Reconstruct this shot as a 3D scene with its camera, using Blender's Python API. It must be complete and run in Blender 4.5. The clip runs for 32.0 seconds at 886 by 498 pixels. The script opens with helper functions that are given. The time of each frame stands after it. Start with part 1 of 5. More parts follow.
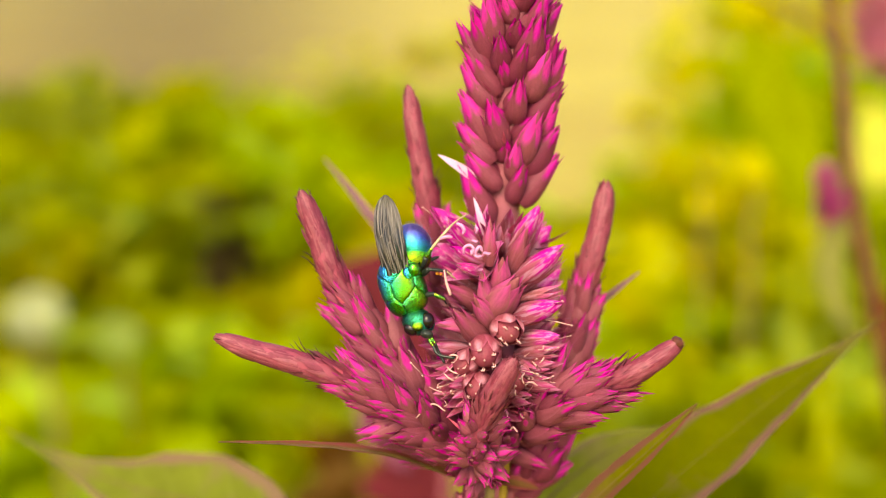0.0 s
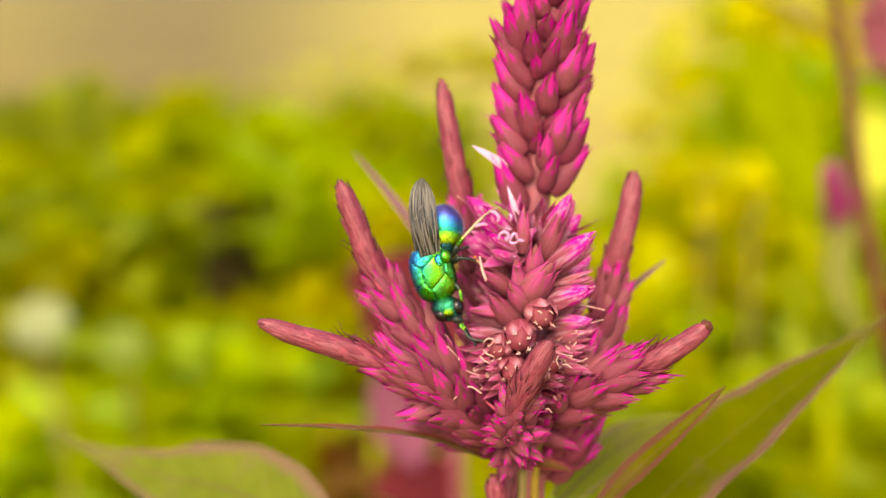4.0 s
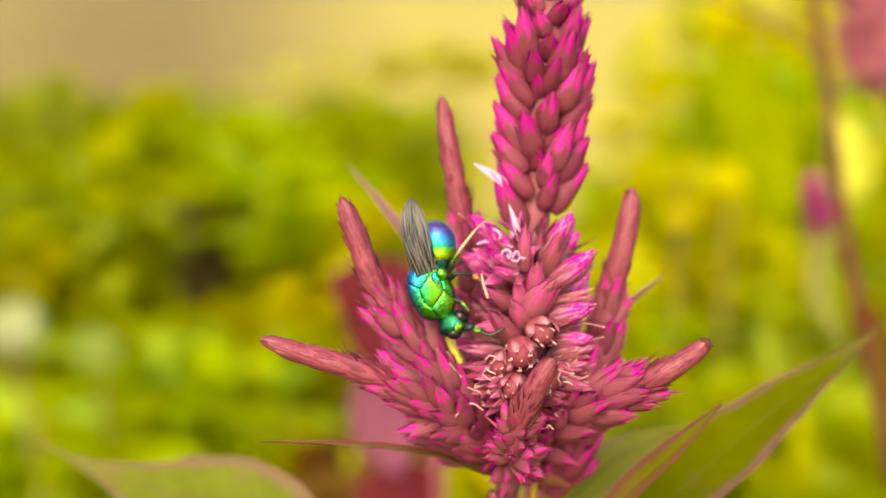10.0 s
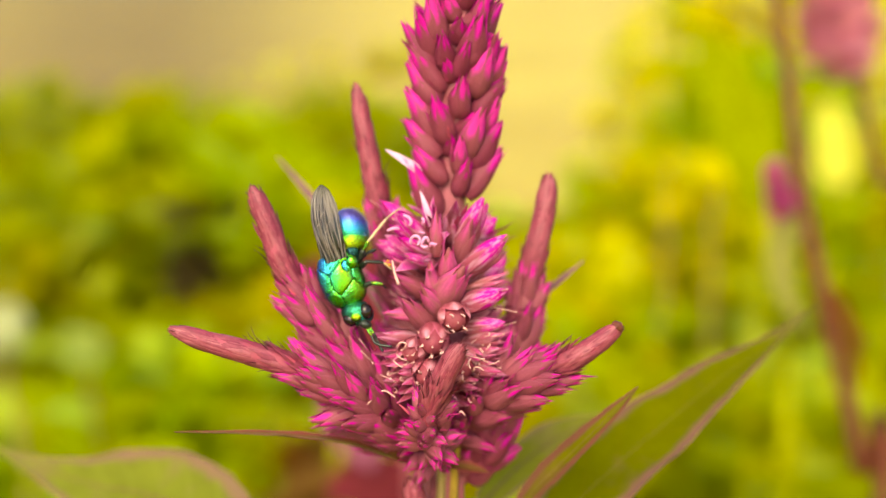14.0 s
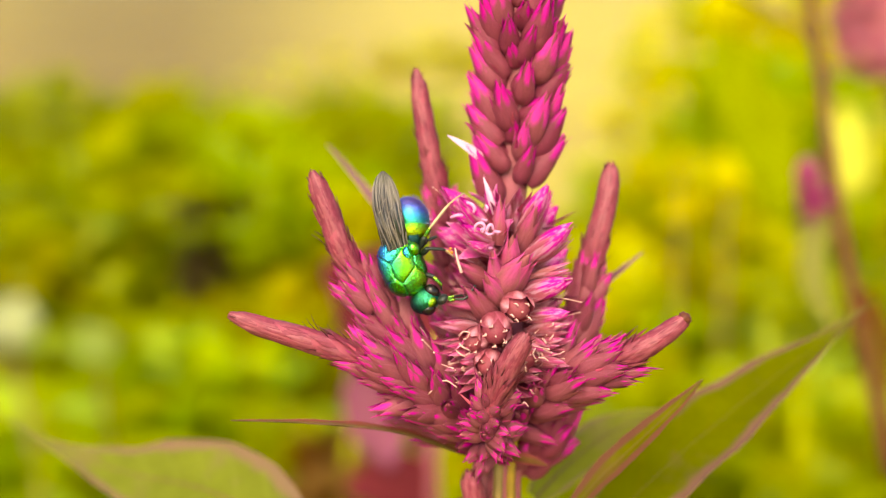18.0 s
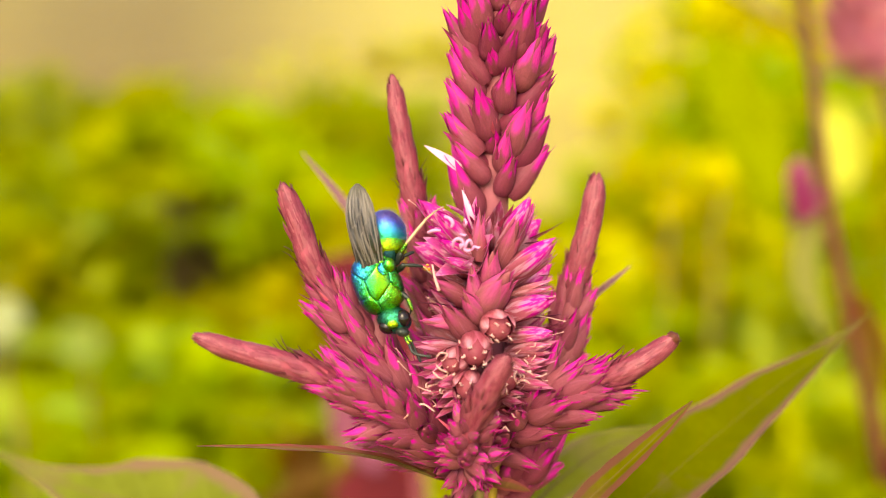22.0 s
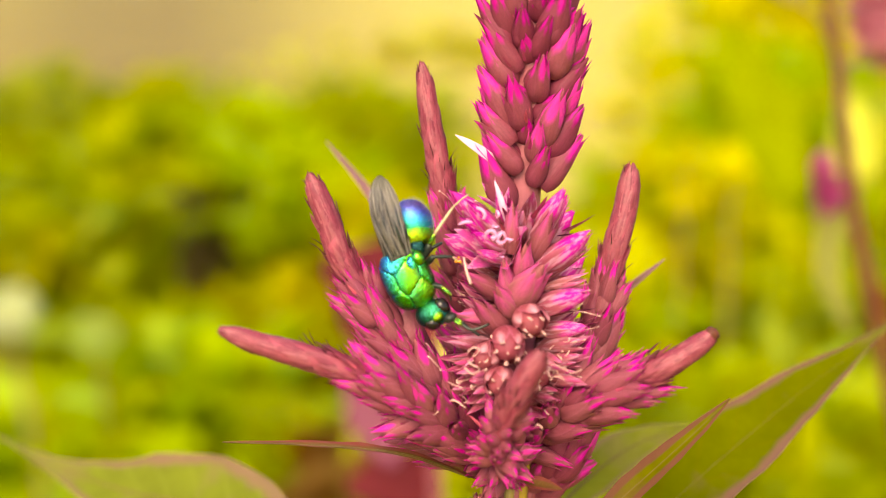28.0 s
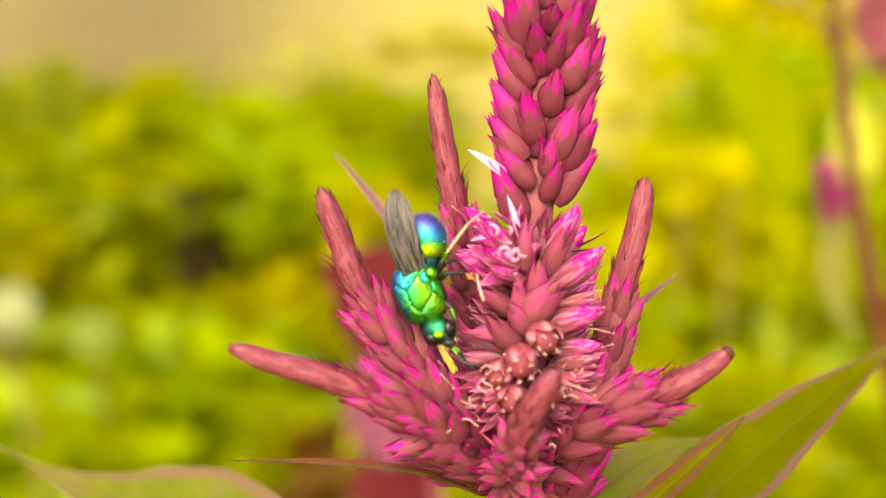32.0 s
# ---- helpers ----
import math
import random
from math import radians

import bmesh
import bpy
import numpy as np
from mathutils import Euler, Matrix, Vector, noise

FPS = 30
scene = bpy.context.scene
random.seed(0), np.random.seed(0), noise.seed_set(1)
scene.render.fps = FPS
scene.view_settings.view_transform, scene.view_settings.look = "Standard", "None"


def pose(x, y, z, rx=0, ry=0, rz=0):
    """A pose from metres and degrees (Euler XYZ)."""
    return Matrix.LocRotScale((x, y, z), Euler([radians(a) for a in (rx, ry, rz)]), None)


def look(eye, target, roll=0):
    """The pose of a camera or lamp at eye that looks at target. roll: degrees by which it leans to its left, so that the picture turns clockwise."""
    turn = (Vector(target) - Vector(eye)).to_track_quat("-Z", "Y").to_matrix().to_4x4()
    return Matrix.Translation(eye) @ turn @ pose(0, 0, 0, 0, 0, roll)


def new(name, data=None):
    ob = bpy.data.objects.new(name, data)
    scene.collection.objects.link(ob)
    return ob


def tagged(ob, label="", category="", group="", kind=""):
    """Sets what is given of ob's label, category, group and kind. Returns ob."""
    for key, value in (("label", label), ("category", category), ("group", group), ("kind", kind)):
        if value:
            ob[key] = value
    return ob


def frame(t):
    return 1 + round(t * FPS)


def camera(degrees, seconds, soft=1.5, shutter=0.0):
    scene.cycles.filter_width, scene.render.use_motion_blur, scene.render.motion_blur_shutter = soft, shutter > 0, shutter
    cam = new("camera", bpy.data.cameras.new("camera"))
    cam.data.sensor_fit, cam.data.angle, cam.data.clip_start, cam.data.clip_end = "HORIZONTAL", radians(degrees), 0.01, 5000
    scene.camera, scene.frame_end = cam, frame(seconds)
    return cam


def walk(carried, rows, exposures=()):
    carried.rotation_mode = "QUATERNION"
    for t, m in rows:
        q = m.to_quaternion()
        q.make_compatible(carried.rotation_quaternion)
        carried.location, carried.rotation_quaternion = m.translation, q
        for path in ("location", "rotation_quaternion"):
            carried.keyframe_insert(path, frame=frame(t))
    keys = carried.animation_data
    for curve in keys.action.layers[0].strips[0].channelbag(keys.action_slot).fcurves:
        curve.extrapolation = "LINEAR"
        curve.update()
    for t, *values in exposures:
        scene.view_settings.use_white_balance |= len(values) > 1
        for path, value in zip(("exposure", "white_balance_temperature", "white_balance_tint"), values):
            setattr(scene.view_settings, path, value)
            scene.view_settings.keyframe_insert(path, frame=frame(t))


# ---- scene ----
# ---- camera and its walk ----
cam = camera(47.0, 32.0, soft=1.0)
cam.data.dof.use_dof = True
cam.data.dof.focus_distance = 0.0680
cam.data.dof.aperture_fstop = 16.0
METRES, EYE, TILT, LEAN, TURN = 0.06, 0.45, -15.0, 0.0, 0.0
ROWS = [
    (0.0, 0.0, 0.0, 0.0, 0.0, 0.0, -0.0),
    (0.5, -0.0003, -0.0063, -0.0099, 0.04, 0.06, 0.05),
    (1.0, -0.0066, -0.0046, -0.0093, 0.04, 0.17, -0.04),
    (1.5, -0.0123, -0.0088, -0.003, 0.02, 0.35, -0.01),
    (2.0, -0.0154, -0.0209, -0.0221, -0.03, 0.23, 0.04),
    (2.5, -0.0182, -0.0301, -0.0352, -0.08, 0.28, 0.03),
    (3.0, -0.0275, -0.0334, -0.0323, 0.04, 0.45, 0.03),
    (3.5, -0.0345, -0.0346, -0.0292, 0.05, 0.47, 0.12),
    (5.5, -0.0737, -0.0461, -0.0194, -0.8, 0.8, 0.26),
    (6.0, -0.0789, -0.0514, -0.028, -0.96, 0.67, 0.08),
    (6.5, -0.0587, -0.0559, -0.037, -1.05, 0.53, 0.39),
    (7.0, -0.0692, -0.0528, -0.0293, -1.4, 0.75, 0.11),
    (7.5, -0.0868, -0.0467, -0.0192, -1.51, 0.78, 0.07),
    (8.0, -0.0992, -0.0415, -0.0109, -1.31, 0.12, -0.21),
    (8.5, -0.0799, -0.0507, -0.0256, -1.59, 0.62, 0.41),
    (9.0, -0.0635, -0.061, -0.0357, -1.64, 0.84, 0.47),
    (9.5, -0.0526, -0.0542, -0.026, -1.6, 0.88, 0.65),
    (10.0, -0.0771, -0.0419, -0.0073, -1.6, 0.63, 0.07),
    (10.5, -0.0869, -0.0368, -0.0012, -1.67, 0.5, -0.29),
    (11.0, -0.0447, -0.0459, -0.0104, -1.78, 0.81, 0.2),
    (11.5, -0.0088, -0.0488, -0.0179, -1.86, 0.49, 0.56),
    (12.0, -0.0112, -0.0425, -0.0149, -1.98, 0.57, 0.55),
    (12.5, -0.0235, -0.0315, 0.0056, -1.86, 0.62, 0.3),
    (13.0, -0.0157, -0.0267, 0.0121, -1.94, 0.44, 0.28),
    (13.5, 0.0055, -0.0341, -0.0047, -2.07, 0.36, 0.28),
    (14.0, 0.0221, -0.0388, -0.0185, -1.85, 0.36, 0.88),
    (14.5, -0.0061, -0.0339, -0.0145, -1.74, 0.43, 0.41),
    (15.0, -0.0147, -0.035, -0.0225, -1.66, 0.58, 0.36),
    (15.5, -0.0096, -0.0318, -0.0278, -1.6, 0.33, 0.33),
    (17.5, -0.0335, -0.0288, -0.0398, -1.54, 0.78, 0.47),
    (18.0, -0.0431, -0.0147, -0.0337, -1.5, 0.45, 0.25),
    (18.5, -0.0797, 0.0035, -0.0267, -1.61, 0.28, 0.05),
    (19.0, -0.0955, 0.0087, -0.0227, -1.57, 0.12, -0.1),
    (19.5, -0.0687, 0.0047, -0.0434, -1.43, 0.19, 0.18),
    (20.0, -0.0526, 0.0089, -0.0418, -1.54, 0.28, 0.36),
    (20.5, -0.0645, 0.0218, -0.0257, -1.67, 0.27, 0.24),
    (21.0, -0.0806, 0.0366, -0.0084, -1.83, 0.15, -0.21),
    (21.5, -0.0501, 0.0407, -0.0021, -1.79, 0.25, 0.15),
    (22.0, -0.0255, 0.0418, -0.0114, -1.99, 0.25, 0.32),
    (22.5, -0.0138, 0.0459, -0.0184, -2.23, 0.06, 0.37),
    (23.0, -0.0136, 0.0561, -0.0146, -2.28, -0.28, 0.26),
    (23.5, -0.0113, 0.0602, 0.0009, -1.93, -0.13, 0.27),
    (24.0, -0.007, 0.063, -0.0015, -1.79, -0.23, 0.26),
    (24.5, -0.0026, 0.0629, -0.0085, -1.79, -0.28, 0.33),
    (25.0, -0.0108, 0.0629, -0.0117, -1.64, -0.19, 0.27),
    (25.5, -0.023, 0.0662, -0.0104, -1.43, -0.2, 0.16),
    (26.0, -0.032, 0.0691, -0.0078, -1.34, -0.25, 0.08),
    (26.5, -0.0409, 0.0737, -0.011, -1.3, -0.46, 0.05),
    (28.5, -0.0513, 0.0719, -0.0099, -1.4, -0.17, 0.16),
    (29.0, -0.0629, 0.0772, -0.0017, -1.49, -0.23, 0.01),
    (29.5, -0.0686, 0.0769, 0.0038, -1.44, -0.16, -0.08),
    (30.0, -0.061, 0.0724, -0.0018, -1.47, -0.03, 0.03),
    (30.5, -0.0565, 0.0758, -0.0028, -1.54, -0.27, 0.07),
    (31.0, -0.0598, 0.0795, 0.0175, -1.59, -0.22, 0.07),
    (31.5, -0.0678, 0.0833, 0.0206, -1.55, -0.2, -0.03),
    (32.0, -0.0629, 0.0856, 0.0083, -1.56, -0.31, 0.02),
]

PLAN = pose(0, 0, EYE, TILT, LEAN, TURN)
PLAN_TURN = PLAN.to_3x3().to_4x4()
walk(cam, [(t, PLAN @ pose(METRES * x, METRES * y, METRES * z, 90 + pitch, roll, yaw)) for t, x, y, z, yaw, pitch, roll in ROWS],
     exposures=[(0.0, 0.42, 8500, 9), (9.0, 0.46, 8500, 9), (19.0, 0.56, 8800, 9), (32.0, 0.63, 9100, 9)])

# ---- light ----
SUN_UP, SUN_ROUND = 47.0, 197.0      # height above the horizon and bearing of the light
world = bpy.data.worlds.new("sky")
scene.world = world
world.use_nodes = True
nt = world.node_tree
sky = nt.nodes.new("ShaderNodeTexSky")
sky.sky_type, sky.sun_disc = "NISHITA", False
sky.sun_elevation, sky.sun_rotation = radians(SUN_UP), radians(SUN_ROUND)
sky.dust_density, sky.air_density = 3.0, 1.0
nt.nodes["Background"].inputs["Strength"].default_value = 0.29
nt.links.new(sky.outputs[0], nt.nodes["Background"].inputs["Color"])
sun = new("sun", bpy.data.lights.new("sun", "SUN"))
sun.data.energy, sun.data.angle, sun.data.color = 2.1, radians(38), (1.0, 0.92, 0.76)
sun_from = Vector((math.sin(radians(SUN_ROUND)) * math.cos(radians(SUN_UP)), math.cos(radians(SUN_ROUND)) * math.cos(radians(SUN_UP)), math.sin(radians(SUN_UP))))
sun.matrix_world = look(sun_from * 10, (0, 0, 0))


# ---- materials ----
class Nodes:
    """A small helper round one material's node tree."""

    def __init__(self, name, rough=0.5, metal=0.0, spec=0.5):
        self.m = bpy.data.materials.new(name)
        self.m.use_nodes = True
        self.t = self.m.node_tree
        self.p = self.t.nodes["Principled BSDF"]
        self.out = self.t.nodes["Material Output"]
        self.p.inputs["Roughness"].default_value = rough
        self.p.inputs["Metallic"].default_value = metal
        self.p.inputs["Specular IOR Level"].default_value = spec

    def add(self, kind, **values):
        n = self.t.nodes.new(kind)
        for k, v in values.items():
            n.inputs[k.replace("_", " ")].default_value = v
        return n

    def link(self, a, b):
        self.t.links.new(a, b)

    def coord(self, which):
        n = self.t.nodes.new("ShaderNodeTexCoord")
        return n.outputs[which]

    def axis(self, which, axis):
        s = self.t.nodes.new("ShaderNodeSeparateXYZ")
        self.link(self.coord(which), s.inputs[0])
        return s.outputs[axis]

    def grain(self, scale, detail=3.0, which="Object", rough=0.55):
        n = self.add("ShaderNodeTexNoise", Scale=scale, Detail=detail, Roughness=rough)
        self.link(self.coord(which), n.inputs["Vector"])
        return n.outputs["Fac"]

    def ramp(self, fac, *stops):
        n = self.t.nodes.new("ShaderNodeValToRGB")
        e = n.color_ramp.elements
        while len(e) < len(stops):
            e.new(0.5)
        for el, (at, col) in zip(e, stops):
            el.position, el.color = at, (*col, 1)
        self.link(fac, n.inputs[0])
        return n.outputs["Color"]

    def calc(self, op, a, b=0.0, c=0.0):
        n = self.t.nodes.new("ShaderNodeMath")
        n.operation = op
        for i, v in enumerate((a, b, c)):
            if isinstance(v, (int, float)):
                n.inputs[i].default_value = v
            else:
                self.link(v, n.inputs[i])
        return n.outputs[0]

    def mix(self, fac, a, b, blend="MIX"):
        n = self.t.nodes.new("ShaderNodeMix")
        n.data_type, n.blend_type = "RGBA", blend
        for sock, v in ((n.inputs[0], fac), (n.inputs[6], a), (n.inputs[7], b)):
            if isinstance(v, (int, float)):
                sock.default_value = v
            elif isinstance(v, tuple):
                sock.default_value = (*v, 1)
            else:
                self.link(v, sock)
        return n.outputs[2]

    def random(self):
        return self.t.nodes.new("ShaderNodeObjectInfo").outputs["Random"]

    def island(self):
        return self.t.nodes.new("ShaderNodeNewGeometry").outputs["Random Per Island"]

    def vary(self, colour, fac, hue=0.02, value=0.25, sat=0.1):
        """Shifts a colour's hue and value by a random number from 0 to 1."""
        n = self.t.nodes.new("ShaderNodeHueSaturation")
        self.link(self.calc("MULTIPLY_ADD", fac, hue * 2, 0.5 - hue), n.inputs["Hue"])
        self.link(self.calc("MULTIPLY_ADD", fac, value * 2, 1 - value), n.inputs["Value"])
        self.link(self.calc("MULTIPLY_ADD", fac, -sat * 2, 1 + sat), n.inputs["Saturation"])
        self.link(colour, n.inputs["Color"])
        return n.outputs[0]

    def bump(self, fac, strength=0.3, distance=0.0001):
        n = self.add("ShaderNodeBump", Strength=strength, Distance=distance)
        self.link(fac, n.inputs["Height"])
        self.link(n.outputs[0], self.p.inputs["Normal"])

    def colour(self, c):
        if isinstance(c, tuple):
            self.p.inputs["Base Color"].default_value = (*c, 1)
        else:
            self.link(c, self.p.inputs["Base Color"])
        return self

    def thinly(self, share, colour):
        """Lets light come through a thin leaf or petal."""
        tr = self.t.nodes.new("ShaderNodeBsdfTranslucent")
        if isinstance(colour, tuple):
            tr.inputs[0].default_value = (*colour, 1)
        else:
            self.link(colour, tr.inputs[0])
        mx = self.add("ShaderNodeMixShader", Fac=share)
        self.link(self.p.outputs[0], mx.inputs[1])
        self.link(tr.outputs[0], mx.inputs[2])
        self.link(mx.outputs[0], self.out.inputs[0])
        return self.m


ROSE, MAGENTA = (0.39, 0.084, 0.138), (0.66, 0.001, 0.33)


def mat_floret(name, tip_from, tip_to, base=ROSE, tip=MAGENTA, stripe=0.0, spread=0.22, pale_rim=0.3, gloss=0.45):
    """Dusty rose tepals that turn magenta towards their points."""
    k = Nodes(name, gloss, 0, 0.28)
    sep = k.t.nodes.new("ShaderNodeSeparateXYZ")
    k.link(k.coord("UV"), sep.inputs[0])
    rim = k.calc("ABSOLUTE", k.calc("MULTIPLY_ADD", sep.outputs[0], 2.0, -1.0))
    z = k.calc("SUBTRACT", sep.outputs[1], k.calc("MULTIPLY", k.calc("POWER", rim, 1.6), 0.30))
    z = k.calc("ADD", z, k.calc("MULTIPLY_ADD", k.grain(6, 3), 0.18, -0.09))
    z = k.calc("ADD", z, k.calc("MULTIPLY_ADD", k.random(), spread, -spread / 2))
    fine = k.grain(26, 4)
    body = k.mix(k.ramp(fine, (0.35, (0, 0, 0)), (0.7, (1, 1, 1))), tuple(c * 1.05 for c in base), tuple(c * 0.90 for c in base))
    sm = k.t.nodes.new("ShaderNodeMapping")
    sm.inputs["Scale"].default_value = (30, 30, 2.0)
    k.link(k.coord("Object"), sm.inputs[0])
    lines = k.add("ShaderNodeTexNoise", Scale=1.0, Detail=2.0)
    k.link(sm.outputs[0], lines.inputs["Vector"])
    body = k.mix(k.ramp(lines.outputs["Fac"], (0.42, (0, 0, 0)), (0.66, (0.34, 0.34, 0.34))), body, tuple(c * 0.66 for c in base))
    tip = k.mix(k.ramp(lines.outputs["Fac"], (0.40, (0, 0, 0)), (0.64, (0.45, 0.45, 0.45))), tuple(min(1, c * 1.12) for c in tip), tuple(c * 0.65 for c in tip))
    col = k.mix(k.ramp(z, (tip_from, (0, 0, 0)), (tip_to, (1, 1, 1))), body, tip)
    if stripe:
        streak = k.t.nodes.new("ShaderNodeTexNoise")
        mp = k.t.nodes.new("ShaderNodeMapping")
        mp.inputs["Scale"].default_value = (15, 15, 1.6)
        k.link(k.coord("Object"), mp.inputs[0])
        k.link(mp.outputs[0], streak.inputs["Vector"])
        streak.inputs["Scale"].default_value = 1.0
        col = k.mix(k.calc("MULTIPLY", k.ramp(streak.outputs["Fac"], (0.50, (0, 0, 0)), (0.60, (1, 1, 1))), stripe), col, (0.84, 0.55, 0.72))
    col = k.mix(k.calc("MULTIPLY", k.ramp(rim, (0.72, (0, 0, 0)), (1.0, (1, 1, 1))), pale_rim), col, (min(0.85, base[0] * 1.4 + 0.08), base[1] * 1.4 + 0.05, base[2] * 1.4 + 0.10))
    col = k.vary(col, k.random(), 0.006, 0.16, 0.06)
    k.colour(col)
    k.bump(k.calc("ADD", k.calc("MULTIPLY", fine, 0.4), lines.outputs["Fac"]), 0.42, 0.00009)
    return k.thinly(0.34, col)


def mat_plain(name, col, dark=0.65, scale=800, rough=0.5, metal=0.0, spec=0.4, bump=0.3, dist=0.00006, vary=None, thin=0.0, hue=0.015, value=0.2):
    k = Nodes(name, rough, metal, spec)
    f = k.grain(scale, 4)
    c = k.mix(k.ramp(f, (0.3, (0, 0, 0)), (0.7, (1, 1, 1))), col, tuple(x * dark for x in col))
    if vary == "object":
        c = k.vary(c, k.random(), hue, value)
    if vary == "island":
        c = k.vary(c, k.island(), hue, value)
    k.colour(c)
    if bump:
        k.bump(f, bump, dist)
    return k.thinly(thin, c) if thin else k.m


def mat_leaf(name, blade, margin, vein, edge=0.72, thin=0.3, rough=0.5):
    """A leaf with a coloured margin and paler side veins, from its own u (across) and v (along)."""
    k = Nodes(name, rough, 0, 0.06)
    s = k.t.nodes.new("ShaderNodeSeparateXYZ")
    k.link(k.coord("UV"), s.inputs[0])
    across = k.calc("ABSOLUTE", k.calc("MULTIPLY_ADD", s.outputs[0], 2.0, -1.0))
    n1, n2 = k.grain(260, 4), k.grain(1500, 3)
    across_n = k.calc("ADD", across, k.calc("MULTIPLY_ADD", n1, 0.5, -0.25))
    ribs = k.calc("SINE", k.calc("MULTIPLY", k.calc("SUBTRACT", s.outputs[1], k.calc("MULTIPLY", across, 0.10)), 70.0))
    body = k.mix(k.ramp(n1, (0.35, (0, 0, 0)), (0.65, (1, 1, 1))), blade, tuple(c * 0.8 for c in blade))
    body = k.mix(k.calc("MULTIPLY", k.ramp(ribs, (0.86, (0, 0, 0)), (1.0, (1, 1, 1))), 0.16), body, vein)
    col = k.mix(k.ramp(across_n, (edge - 0.08, (0, 0, 0)), (edge + 0.08, (1, 1, 1))), body, margin)
    col = k.mix(k.calc("MULTIPLY", k.ramp(k.grain(170, 3), (0.52, (0, 0, 0)), (0.66, (1, 1, 1))), 0.42), col, margin)
    col = k.mix(k.calc("MULTIPLY", n2, 0.35), col, tuple(c * 0.5 for c in blade))
    k.colour(col)
    k.bump(k.calc("ADD", n2, k.calc("MULTIPLY", ribs, 0.25)), 0.35, 0.0001)
    return k.thinly(thin, col)


def mat_metal(name, *stops, axis=2, rough=0.15, pits=11000, wobble=0.42, tilt=0.0, gain=0.72, relief=0.7, pitted=0.75):
    """Iridescent cuticle: a pitted metallic shell whose hue drifts along the body."""
    k = Nodes(name, rough, 0.95, 0.6)
    z = k.axis("Generated", axis)
    if tilt:
        z = k.calc("ADD", z, k.calc("MULTIPLY", k.axis("Generated", 0), tilt))
    z = k.calc("ADD", z, k.calc("MULTIPLY_ADD", k.grain(1500, 4), wobble, -wobble / 2))
    col = k.ramp(z, *((at, tuple(min(v * gain, 1) for v in c)) for at, c in stops))
    v = k.add("ShaderNodeTexVoronoi", Scale=pits)
    k.link(k.coord("Object"), v.inputs["Vector"])
    dots = k.ramp(v.outputs["Distance"], (0.18, (0, 0, 0)), (0.50, (1, 1, 1)))
    col = k.mix(k.calc("MULTIPLY_ADD", dots, pitted, 1 - pitted), (0.002, 0.016, 0.016), col)
    speck = k.add("ShaderNodeTexVoronoi", Scale=pits * 0.8)
    k.link(k.coord("Object"), speck.inputs["Vector"])
    col = k.vary(col, speck.outputs["Color"], 0.05 * pitted, 0.55 * pitted, 0.0)
    k.colour(col)
    k.bump(k.calc("ADD", k.grain(16000, 2), v.outputs["Distance"]), relief, 0.00004)
    return k.m


